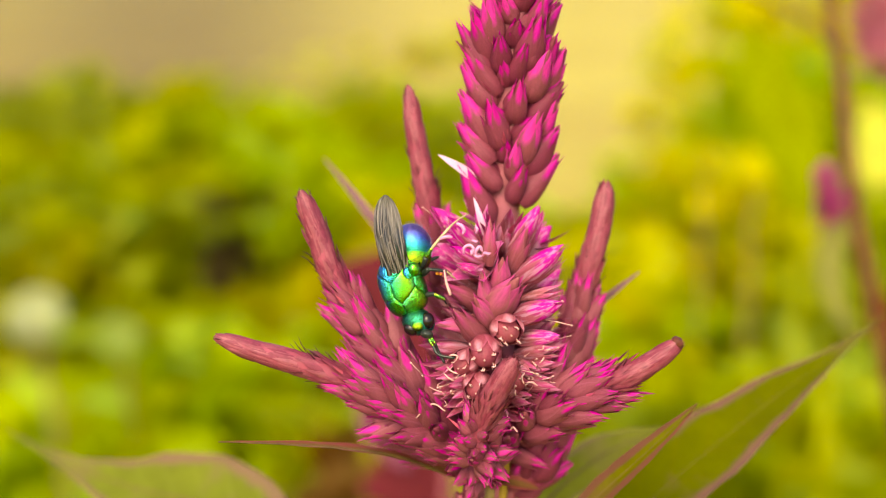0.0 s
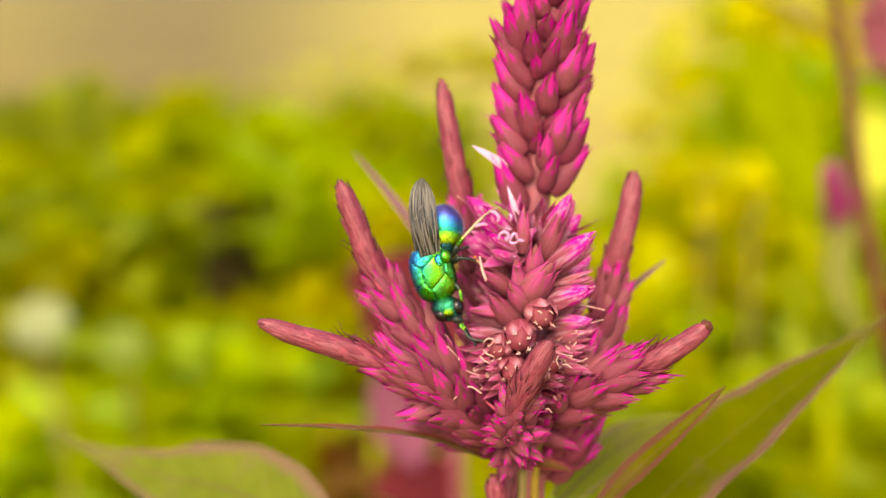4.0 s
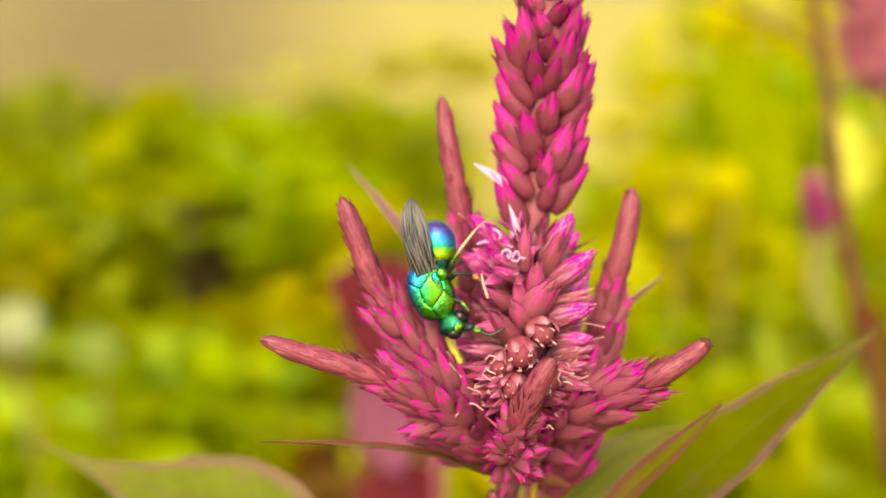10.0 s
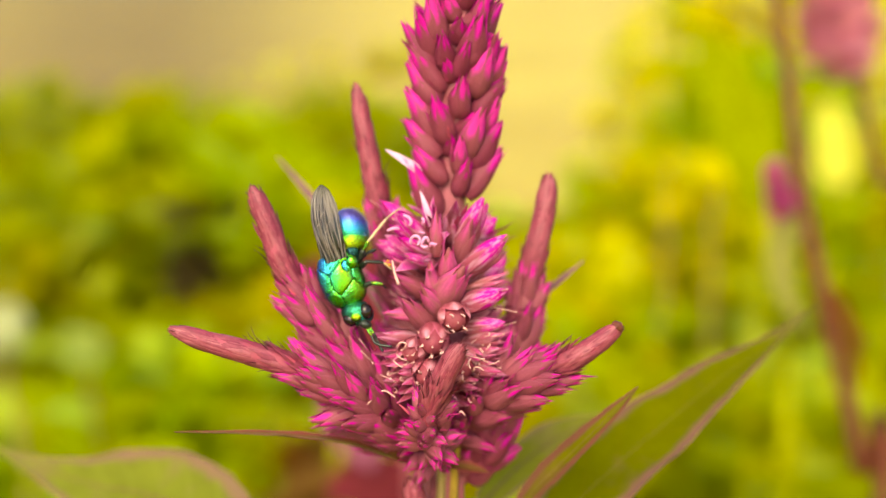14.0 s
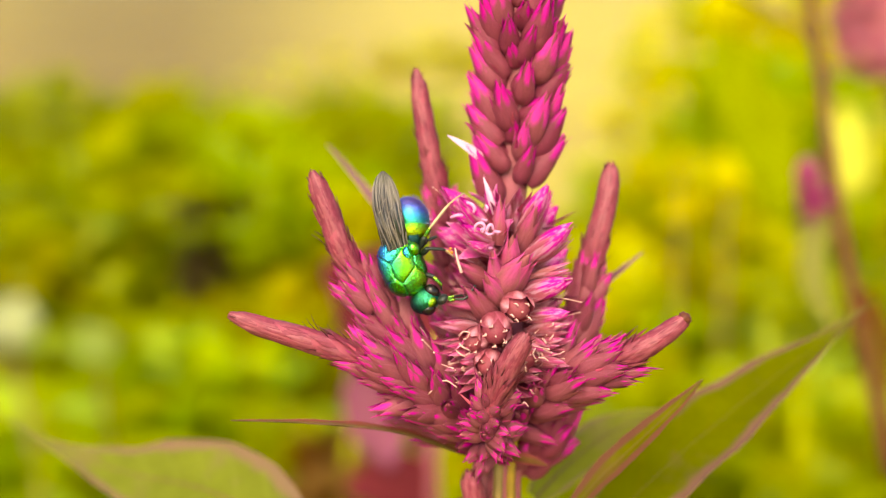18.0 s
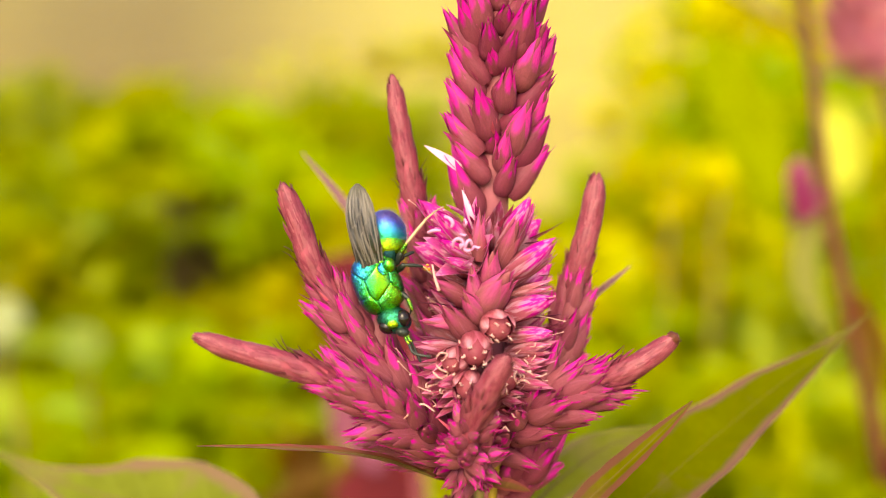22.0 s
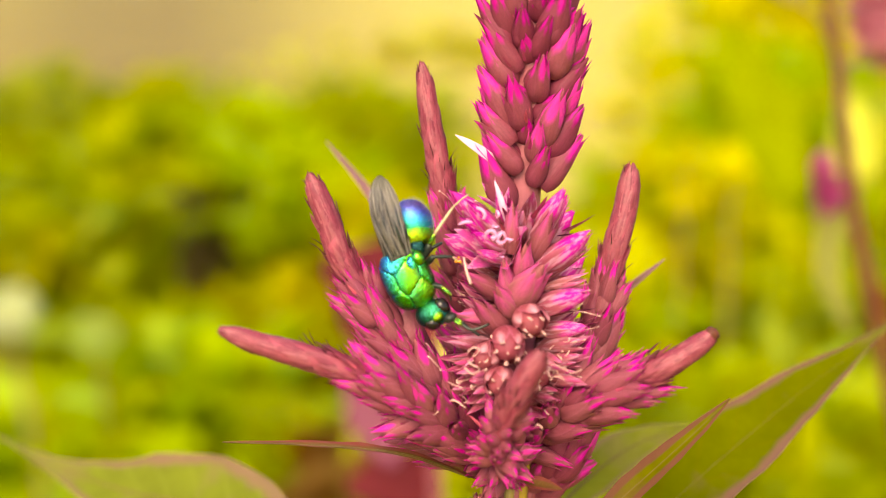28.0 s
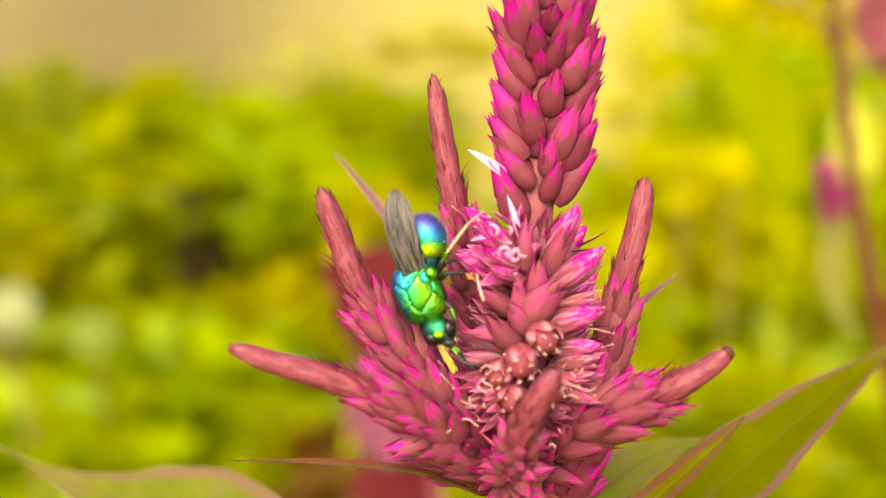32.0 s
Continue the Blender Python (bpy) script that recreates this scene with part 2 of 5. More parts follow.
M = {
    "spike_bud": mat_floret("floret_spike", 0.47, 0.62, (0.278, 0.052, 0.088), (0.60, 0.0005, 0.30), spread=0.24, pale_rim=0.10, gloss=0.52),
    "bud_low": mat_floret("floret_low", 0.60, 0.69, (0.340, 0.084, 0.122), (0.66, 0.001, 0.34), spread=0.24),
    "bud_face": mat_floret("floret_face", 0.35, 0.98, (0.375, 0.103, 0.132), (0.66, 0.06, 0.33), spread=0.4),
    "bright": mat_floret("floret_bright", 0.36, 0.56, (0.42, 0.096, 0.146), (0.62, 0.004, 0.34), 0.42, pale_rim=0.35),
    "open": mat_floret("floret_open", 0.30, 0.70, (0.60, 0.220, 0.33), (0.66, 0.05, 0.37), 0.45, pale_rim=0.5),
    "pale": mat_floret("floret_faded", 0.45, 0.95, (0.40, 0.108, 0.136), (0.62, 0.06, 0.29), 0.35, pale_rim=0.6),
    "white_tepal": mat_plain("tepal_white_pink", (0.80, 0.50, 0.68), 0.8, 900, 0.4, thin=0.2),
    "pod": mat_floret("seed_pod_red", 0.62, 0.95, (0.33, 0.056, 0.095), (0.62, 0.26, 0.34), pale_rim=0.65),
    "cream": mat_plain("stamen_cream", (0.66, 0.37, 0.35), 0.7, 12, 0.55),
    "pink_white": mat_plain("anther_pink", (0.68, 0.27, 0.50), 0.8, 12, 0.5),
    "orange": mat_plain("pollen_orange", (0.75, 0.27, 0.03), 0.7, 3000, 0.6),
    "bristle": mat_plain("bract_rose", (0.46, 0.045, 0.15), 0.6, 900, 0.5, vary="island", hue=0.03, value=0.45),
    "rope": mat_plain("catkin_red", (0.305, 0.060, 0.094), 0.72, 2200, 0.5, vary="island", thin=0.15, hue=0.004, value=0.24),
    "rope_core": mat_plain("catkin_core_red", (0.34, 0.06, 0.10), 0.7, 1200, 0.6),
    "stem": mat_plain("stem_rose", (0.34, 0.088, 0.118), 0.6, 700, 0.5),
    "whisker": mat_plain("bristle_dark_red", (0.13, 0.018, 0.028), 0.6, 900, 0.5),
    "stem_dark": mat_plain("stalk_red_brown", (0.13, 0.026, 0.009), 0.6, 60, 0.6),
    "stem_twig": mat_plain("twig_olive_brown", (0.20, 0.13, 0.02), 0.6, 60, 0.6),
    "rib": mat_plain("midrib_rose", (0.13, 0.085, 0.015), 0.7, 700, 0.5),
    "stem_green": mat_plain("stem_green_rose", (0.34, 0.24, 0.075), 0.55, 500, 0.5),
    "stem_leafy": mat_plain("stem_leaf_green", (0.40, 0.42, 0.010), 0.7, 500, 0.6, spec=0.1),
    "stem_gold": mat_plain("stem_gold_green", (0.42, 0.27, 0.03), 0.55, 500, 0.5),
    "leaf_olive": mat_leaf("leaf_olive", (0.105, 0.118, 0.001), (0.165, 0.080, 0.068), (0.13, 0.10, 0.002), 0.78, 0.2, 0.85),
    "leaf_lower": mat_leaf("leaf_lower", (0.13, 0.13, 0.003), (0.16, 0.056, 0.044), (0.11, 0.05, 0.02), 0.46, 0.2),
    "leaf_pale": mat_leaf("leaf_pale", (0.215, 0.235, 0.022), (0.27, 0.19, 0.10), (0.30, 0.38, 0.06), 0.80, 0.35),
    "leaf_margined": mat_leaf("leaf_margined", (0.165, 0.195, 0.020), (0.22, 0.13, 0.085), (0.26, 0.30, 0.05), 0.74, 0.3),
    "leaf_rose": mat_leaf("leaf_rose", (0.17, 0.085, 0.025), (0.24, 0.05, 0.05), (0.2, 0.08, 0.05), 0.5, 0.2),
    "leaf_mauve": mat_leaf("leaf_mauve", (0.25, 0.12, 0.15), (0.27, 0.12, 0.16), (0.3, 0.12, 0.12), 0.6, 0.2),
    "thorax": mat_metal("cuticle_green", (0.0, (0.01, 0.34, 0.60)), (0.2, (0.02, 0.62, 0.26)), (0.5, (0.10, 0.78, 0.05)), (0.75, (0.08, 0.72, 0.07)), (1.0, (0.03, 0.60, 0.18)), axis=0, gain=0.52, relief=0.45),
    "dome": mat_metal("cuticle_dome", (0.0, (0.01, 0.50, 0.45)), (0.22, (0.03, 0.72, 0.18)), (0.5, (0.14, 0.78, 0.04)), (0.72, (0.26, 0.62, 0.03)), (1.0, (0.04, 0.55, 0.14)), axis=0, rough=0.15, pits=14000, gain=0.56, relief=0.2, pitted=0.45),
    "thorax_blue": mat_metal("cuticle_blue", (0.0, (0.03, 0.14, 0.78)), (0.40, (0.01, 0.48, 0.62)), (0.7, (0.02, 0.68, 0.28)), (1.0, (0.08, 0.72, 0.10)), axis=0),
    "thorax_gold": mat_metal("cuticle_gold", (0.0, (0.05, 0.60, 0.14)), (0.4, (0.10, 0.64, 0.06)), (0.8, (0.30, 0.68, 0.03)), (1.0, (0.2, 0.6, 0.1)), axis=0),
    "gaster": mat_metal("cuticle_gaster", (0.0, (0.55, 0.75, 0.02)), (0.34, (0.16, 0.85, 0.04)), (0.52, (0.02, 0.88, 0.42)), (0.68, (0.02, 0.62, 0.95)), (0.88, (0.14, 0.26, 0.95)), (1.0, (0.28, 0.20, 0.72)), axis=2, rough=0.30, wobble=0.16, tilt=0.22, gain=0.60, pits=15000, relief=0.5, pitted=0.55),
    "ring": mat_metal("cuticle_ring", (0.0, (0.02, 0.04, 0.01)), (0.22, (0.10, 0.22, 0.02)), (0.42, (0.45, 0.66, 0.02)), (0.7, (0.16, 0.80, 0.06)), (1.0, (0.02, 0.75, 0.36)), axis=2, rough=0.28),
    "seam": mat_metal("cuticle_seam", (0.0, (0.01, 0.05, 0.10)), (1.0, (0.01, 0.09, 0.05)), axis=0),
    "head": mat_metal("cuticle_head", (0.0, (0.01, 0.10, 0.12)), (0.45, (0.02, 0.36, 0.16)), (1.0, (0.01, 0.22, 0.28)), axis=0, rough=0.3),
    "eye": mat_plain("eye_dark", (0.010, 0.006, 0.007), 0.5, 5000, 0.18, spec=0.4, bump=0.15),
    "hair": mat_plain("fine_hair", (0.26, 0.24, 0.42), 0.8, 900, 0.5, bump=0),
    "leg_dark": mat_plain("leg_dark", (0.035, 0.045, 0.04), 0.5, 2500, 0.3, 0.4),
    "leg_green": mat_metal("leg_green", (0.0, (0.55, 0.62, 0.05)), (0.5, (0.10, 0.52, 0.08)), (1.0, (0.5, 0.55, 0.05))),
    "leg_straw": mat_plain("leg_straw", (0.46, 0.35, 0.21), 0.65, 2500, 0.45),
    "vein": mat_plain("wing_vein", (0.14, 0.115, 0.10), 0.7, 2500, 0.4),
}


def mat_wing():
    k = Nodes("wing_membrane", 0.20, 0, 0.5)
    mp = k.t.nodes.new("ShaderNodeMapping")
    mp.inputs["Scale"].default_value = (9, 1.3, 1)
    k.link(k.coord("UV"), mp.inputs[0])
    f = k.add("ShaderNodeTexNoise", Scale=1.6, Detail=4.0)
    k.link(mp.outputs[0], f.inputs["Vector"])
    streak = k.ramp(f.outputs["Fac"], (0.44, (0, 0, 0)), (0.66, (1, 1, 1)))
    k.colour(k.mix(streak, (0.004, 0.004, 0.005), (0.20, 0.175, 0.155)))
    k.bump(f.outputs["Fac"], 0.6, 0.0002)
    tr = k.t.nodes.new("ShaderNodeBsdfTransparent")
    tr.inputs[0].default_value = (0.80, 0.72, 0.60, 1)
    mx = k.add("ShaderNodeMixShader", Fac=0.92)
    k.link(tr.outputs[0], mx.inputs[1])
    k.link(k.p.outputs[0], mx.inputs[2])
    k.link(mx.outputs[0], k.out.inputs[0])
    return k.m


M["wing"] = mat_wing()


def mat_ground():
    """Pale sandy soil that turns to brown dug soil on one side, with patches of thin moss."""
    k = Nodes("sandy_soil", 0.9, 0, 0.2)
    big, mid, fine = k.grain(0.45, 3), k.grain(3.5, 4), k.grain(120, 5)
    sep = k.t.nodes.new("ShaderNodeSeparateXYZ")
    k.link(k.coord("Object"), sep.inputs[0])
    side = k.calc("DIVIDE", sep.outputs[0], k.calc("ADD", k.calc("ABSOLUTE", sep.outputs[1]), 0.5))
    side = k.calc("ADD", side, k.calc("MULTIPLY_ADD", k.grain(0.8, 3), 0.24, -0.12))
    sand = k.mix(k.ramp(big, (0.42, (0, 0, 0)), (0.60, (1, 1, 1))), (0.46, 0.385, 0.078), (0.38, 0.30, 0.062))
    dug = k.mix(k.ramp(big, (0.40, (0, 0, 0)), (0.62, (1, 1, 1))), (0.125, 0.082, 0.034), (0.175, 0.122, 0.042))
    c = k.mix(k.ramp(k.calc("ADD", side, 0.5), (0.10, (0.32, 0.32, 0.32)), (0.19, (0.10, 0.10, 0.10)), (0.28, (0.06, 0.06, 0.06)), (0.36, (0.30, 0.30, 0.30)), (0.44, (0.75, 0.75, 0.75)), (0.50, (1, 1, 1))), dug, sand)
    c = k.mix(k.calc("MULTIPLY", k.ramp(mid, (0.45, (0, 0, 0)), (0.7, (1, 1, 1))), 0.3), c, (0.22, 0.22, 0.02))
    c = k.mix(k.calc("MULTIPLY", fine, 0.25), c, (0.26, 0.19, 0.06))
    k.colour(c)
    k.bump(k.calc("ADD", mid, fine), 0.5, 0.01)
    return k.m


M["ground"] = mat_ground()
LEAF = {
    name: mat_plain("foliage_" + name, col, 0.6, 40, 0.8, spec=0.06, bump=0, vary="island", thin=0.60, hue=0.02, value=0.2)
    for name, col in (
        ("lime", (0.53, 0.66, 0.004)), ("olive", (0.44, 0.49, 0.004)), ("deep", (0.34, 0.37, 0.006)), ("yellow", (0.82, 0.76, 0.004)),
        # "dark" puts the shade of a gap between plants into leaf colour
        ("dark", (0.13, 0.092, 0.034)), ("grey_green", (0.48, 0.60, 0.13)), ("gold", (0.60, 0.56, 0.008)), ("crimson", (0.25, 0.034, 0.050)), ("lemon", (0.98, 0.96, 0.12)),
        ("pink", (0.47, 0.135, 0.235)), ("plume", (0.82, 0.36, 0.46)), ("sage", (0.31, 0.30, 0.07)), ("moss", (0.38, 0.43, 0.003)), ("rust", (0.20, 0.085, 0.012)), ("white", (0.66, 0.72, 0.40)), ("magenta", (0.80, 0.17, 0.48)))}


# ---- building helpers ----
PLACE = {}


def mm(x, y, z):
    """A point of the plan, in millimetres right of, ahead of and above the first eye."""
    return PLAN @ Vector((x / 1000, y / 1000, z / 1000))


def thing(name, at, turn=None):
    """An Empty at a thing's base."""
    ob = new(name)
    ob.empty_display_size = 0.01
    PLACE[ob] = Matrix.Translation(at) @ (turn or Matrix())
    ob.matrix_basis = PLACE[ob]
    return ob


def shaped(name, bm, material):
    me = bpy.data.meshes.new(name)
    bm.to_mesh(me)
    bm.free()
    me.polygons.foreach_set("use_smooth", [True] * len(me.polygons))
    me.materials.append(material)
    return me


def part(name, bm, material, parent, label="", pivot=None, kind=""):
    """Links a bmesh, drawn in world places, as one mesh object under its thing or part."""
    home = PLACE[parent]
    local = Matrix.Translation(home.inverted() @ pivot) if pivot else Matrix()
    bm.transform((home @ local).inverted())
    ob = new(name, shaped(name, bm, material))
    ob.parent, ob.matrix_basis = parent, local
    PLACE[ob] = home @ local
    return tagged(ob, label, kind=kind)


def piece(name, mesh, at, parent, label=""):
    """Another object on a shared mesh, at the world pose at."""
    ob = new(name, mesh)
    ob.parent, ob.matrix_basis = parent, PLACE[parent].inverted() @ at
    PLACE[ob] = at
    return tagged(ob, label)


def bend(points, n):
    """n + 1 points on a smooth line through the given ones."""
    pts = [points[0] * 2 - points[1], *points, points[-1] * 2 - points[-2]]
    out = []
    for i in range(n + 1):
        s = i / n * (len(points) - 1)
        k = min(int(s), len(points) - 2)
        u, (a, b, c, d) = s - k, pts[k:k + 4]
        out.append(0.5 * ((2 * b) + (c - a) * u + (2 * a - 5 * b + 4 * c - d) * u ** 2 + (3 * b - a - 3 * c + d) * u ** 3))
    return out


def along_line(pts):
    """Unit tangents and two cross directions along a line."""
    out, side = [], None
    for i in range(len(pts)):
        t = (pts[min(i + 1, len(pts) - 1)] - pts[max(i - 1, 0)]).normalized()
        if side is None:
            side = t.orthogonal().normalized()
        side = (side - t * side.dot(t)).normalized()
        out.append((t, side, t.cross(side)))
    return out


def tube(bm, pts, radii, segs=10, rough=0.0):
    """A round, closed, tapering stalk along a line."""
    rings = []
    for (t, a, b), p, r in zip(along_line(pts), pts, radii):
        rings.append([bm.verts.new(p + (a * math.cos(s) + b * math.sin(s)) * r * (1 + rough * random.uniform(-1, 1))) for s in (2 * math.pi * i / segs for i in range(segs))])
    for r1, r2 in zip(rings, rings[1:]):
        for i in range(segs):
            bm.faces.new((r1[i], r1[(i + 1) % segs], r2[(i + 1) % segs], r2[i]))
    for ring, p, flip in ((rings[0], pts[0], True), (rings[-1], pts[-1], False)):
        c = bm.verts.new(p + (pts[-1] - pts[-2]).normalized() * (0 if flip else radii[-1] * 0.6))
        for i in range(segs):
            bm.faces.new((ring[(i + 1) % segs], ring[i], c) if flip else (ring[i], ring[(i + 1) % segs], c))
    return bm


def taper(r, n, start=1.0, end=0.5):
    return [r * (start + (end - start) * i / n) for i in range(n + 1)]


def ball(bm, at, radii, roll=0.0, yaw=0.0, pitch=0.0, rough=0.0, segs=22):
    """A rounded lobe: radii in mm across, deep and high, rolled in the plan's upright plane."""
    m = Matrix.Translation(at) @ PLAN_TURN @ pose(0, 0, 0, pitch, roll, yaw) @ Matrix.Diagonal((*(r / 1000 for r in radii), 1))
    made = bmesh.ops.create_uvsphere(bm, u_segments=segs, v_segments=int(segs * 0.65), radius=1.0)["verts"]
    for v in made:
        if rough:
            v.co *= 1 + rough * noise.noise(v.co * 2.3)
        v.co = m @ v.co
    return bm


def blade(bm, pts, widths, face, fold=0.25, curl=0.0, across=8, wave=0.0):
    """A leaf blade along a line: half widths in metres, face is the way that its upper side looks."""
    uv = bm.loops.layers.uv.new("UVMap")
    n, rows = len(pts) - 1, []
    for i, (p, w) in enumerate(zip(pts, widths)):
        t = (pts[min(i + 1, n)] - pts[max(i - 1, 0)]).normalized()
        side = t.cross(face).normalized()
        up = side.cross(t).normalized()
        row = []
        for j in range(across + 1):
            s = j / across * 2 - 1
            lift = fold * abs(s) * w + curl * s * s * w + wave * w * math.sin(i * 1.1 + (2 if s > 0 else 0)) * abs(s) ** 2
            row.append(bm.verts.new(p + side * s * w * (1 - 0.06 * abs(math.sin(i * 2.3)) * s * s) + up * lift))
        rows.append(row)
    for i in range(n):
        for j in range(across):
            f = bm.faces.new((rows[i][j], rows[i][j + 1], rows[i + 1][j + 1], rows[i + 1][j]))
            for loop, (di, dj) in zip(f.loops, ((0, 0), (0, 1), (1, 1), (1, 0))):
                loop[uv].uv = ((j + dj) / across, (i + di) / n)
    return bm


def along(z, t=(0, 0, 1)):
    """The turn that brings a mesh's own z to the direction z."""
    return Vector(z).to_track_quat("Z", "Y").to_matrix().to_4x4()


# ---- florets: one unit long, base at the origin, pointing to z ----
def skin(bm, uv, rows, length=1.0):
    """Faces between rows of five points; u runs across a tepal and v along it."""
    n = len(rows) - 1
    for i in range(n):
        for j in range(4):
            f = bm.faces.new((rows[i][j], rows[i][j + 1], rows[i + 1][j + 1], rows[i + 1][j]))
            for loop, (di, dj) in zip(f.loops, ((0, 0), (0, 1), (1, 1), (1, 0))):
                loop[uv].uv = ((j + dj) / 4, (i + di) / n * length)


def tepal(bm, az, length, width, belly, flare, point=1.0, n=6, start=0.0):
    """One pointed tepal: belly bulges it at the middle, flare leans its tip outwards."""
    uv = bm.loops.layers.uv.verify()
    out, tan = Vector((math.cos(az), math.sin(az), 0)), Vector((-math.sin(az), math.cos(az), 0))
    rows = []
    for i in range(n + 1):
        t = i / n
        w = width * max(math.sin(math.pi * (0.12 + 0.88 * t) ** 0.9) ** 0.8 if t < 1 else 0.0, 0.02 if t == 1 else 0.05) * (1 - 0.25 * t * point)
        r = 0.05 + belly * math.sin(math.pi * min(t * 0.92 + 0.05, 1)) + flare * t * t + start
        rows.append([bm.verts.new(out * (r - 0.55 * w * s * s) + tan * s * w + Vector((0, 0, t * length))) for s in (-1, -0.45, 0, 0.45, 1)])
    skin(bm, uv, rows)


def bud_radius(y, girth):
    """The profile of a closed bud: plump below, drawn out into a sharp point."""
    return girth * 2.35 * (y + 0.06) ** 0.5 * (1 - y) ** 1.2 + 0.012 * (1 - y)


def wrapped(bm, az, length, spread, girth, lift, n=8, hook=0.0):
    """A tepal pressed round a closed bud, which it covers from its base up to its own point."""
    uv = bm.loops.layers.uv.verify()
    rows = []
    for i in range(n + 1):
        t = i / n
        z = t * length
        r = bud_radius(min(z, 1.0), girth) + lift * (1 - t * t)
        half = spread * (1 - t ** 4) ** 0.7 if t < 1 else 0.02
        off = hook * t ** 4
        row = []
        for q in (-1, -0.5, 0, 0.5, 1):
            rr = r * (1 + 0.10 * (1 - abs(q)))
            row.append(bm.verts.new((math.cos(az + q * half) * rr + math.cos(az) * off, math.sin(az + q * half) * rr + math.sin(az) * off, z)))
        rows.append(row)
    skin(bm, uv, rows, length)


def stalk(bm, a, b, r, knob=0.0, segs=5):
    pts = bend([Vector(a), (Vector(a) + Vector(b)) / 2 + Vector((0.01, 0.01, 0)), Vector(b)], 4)
    tube(bm, pts, [r] * 5, segs)
    if knob:
        bmesh.ops.create_icosphere(bm, subdivisions=1, radius=knob, matrix=Matrix.Translation(b))


def floret_mesh(kind, seed):
    random.seed(seed)
    bm = bmesh.new()
    j = lambda s: random.uniform(-s, s)
    if kind in ("spike_bud", "bud_low", "bud_face"):
        slim = {"spike_bud": 0.262, "bud_low": 0.20, "bud_face": 0.205}[kind]
        tube(bm, [Vector((0, 0, y)) for y in (0.02, 0.2, 0.4, 0.6, 0.8, 0.95)], [bud_radius(y, slim) * 0.96 for y in (0.02, 0.2, 0.4, 0.6, 0.8, 0.95)], 8)
        for i in range(3):
            wrapped(bm, i * 2.094 + j(0.25), 1.0 + j(0.05), 1.25, slim, 0.003, hook=0.075 + j(0.05))
        for i in range(3):
            wrapped(bm, i * 2.094 + 1.0 + j(0.3), 0.84 + j(0.12), 0.95, slim, 0.020 + j(0.005), hook=0.10 + j(0.06))
        for i in range(2):
            wrapped(bm, i * 3.1 + 0.4 + j(0.4), 0.42 + j(0.08), 1.0, slim, 0.032, 5)
    elif kind == "bright":
        for i in range(5):
            tepal(bm, i * 1.2566 + j(0.2), 0.96 + j(0.08), 0.235, 0.17, 0.0 + j(0.05))
    elif kind == "open":
        for i in range(5):
            tepal(bm, i * 1.2566 + j(0.15), 0.92 + j(0.08), 0.155, 0.08, 0.42 + j(0.12))
    elif kind == "pale":
        for i in range(5):
            tepal(bm, i * 1.2566 + j(0.2), 0.95 + j(0.12), 0.17, 0.14, 0.09 + j(0.08))
    elif kind == "pod":
        bmesh.ops.create_uvsphere(bm, u_segments=12, v_segments=8, radius=0.27, matrix=Matrix.Translation((0, 0, 0.52)) @ Matrix.Diagonal((1, 1, 1.15, 1)))
        for i in range(5):
            tepal(bm, i * 1.2566 + j(0.1), 0.84 + j(0.08), 0.25, 0.26, 0.20 + j(0.08), -0.2, 8)
    uv = bm.loops.layers.uv.verify()
    for f in bm.faces:
        if all(loop[uv].uv.length < 1e-6 for loop in f.loops):
            for loop in f.loops:
                loop[uv].uv = (0.5, 0.0)
    return shaped(kind + "_floret", bm, M[kind])


FLORETS = {kind: [floret_mesh(kind, 40 + 7 * i + 100 * q) for i in range(4)] for kind, q in (("bud_low", 1), ("open", 2), ("pale", 3), ("pod", 4), ("bright", 5), ("bud_face", 7), ("spike_bud", 8))}


def stamen_mesh(kind, seed):
    """The pale filaments, anthers and style that stand out of an opened floret."""
    random.seed(seed)
    bm = bmesh.new()
    r = 0.19 if kind == "pod" else 0.14
    for i in range(5):
        a = i * 1.2566 + random.uniform(-0.3, 0.3)
        top = Vector((math.cos(a) * r * 1.1, math.sin(a) * r * 1.1, random.uniform(0.72, 0.86) if kind == "pod" else random.uniform(0.55, 0.74)))
        stalk(bm, (math.cos(a) * 0.1, math.sin(a) * 0.1, 0.2), top, 0.011)
        tube(bm, bend([top - Vector((0.05, 0.01, 0.03)), top + Vector((-0.01, 0.015, 0.02)), top + Vector((0.03, -0.01, 0.025)), top + Vector((0.05, 0.01, -0.02))], 6), [0.008, 0.017, 0.019, 0.017, 0.018, 0.016, 0.006], 6)
    stalk(bm, (0, 0, 0.3), (0.02, 0.01, 0.80 if kind == "pod" else 0.86), 0.013, 0.024)
    return shaped("floret_centre", bm, M["pink_white"] if kind == "open" else M["cream"])


STAMENS = {kind: [stamen_mesh(kind, 7 + i) for i in range(2)] for kind in ("open", "pale", "pod")}
COUNT = [0]


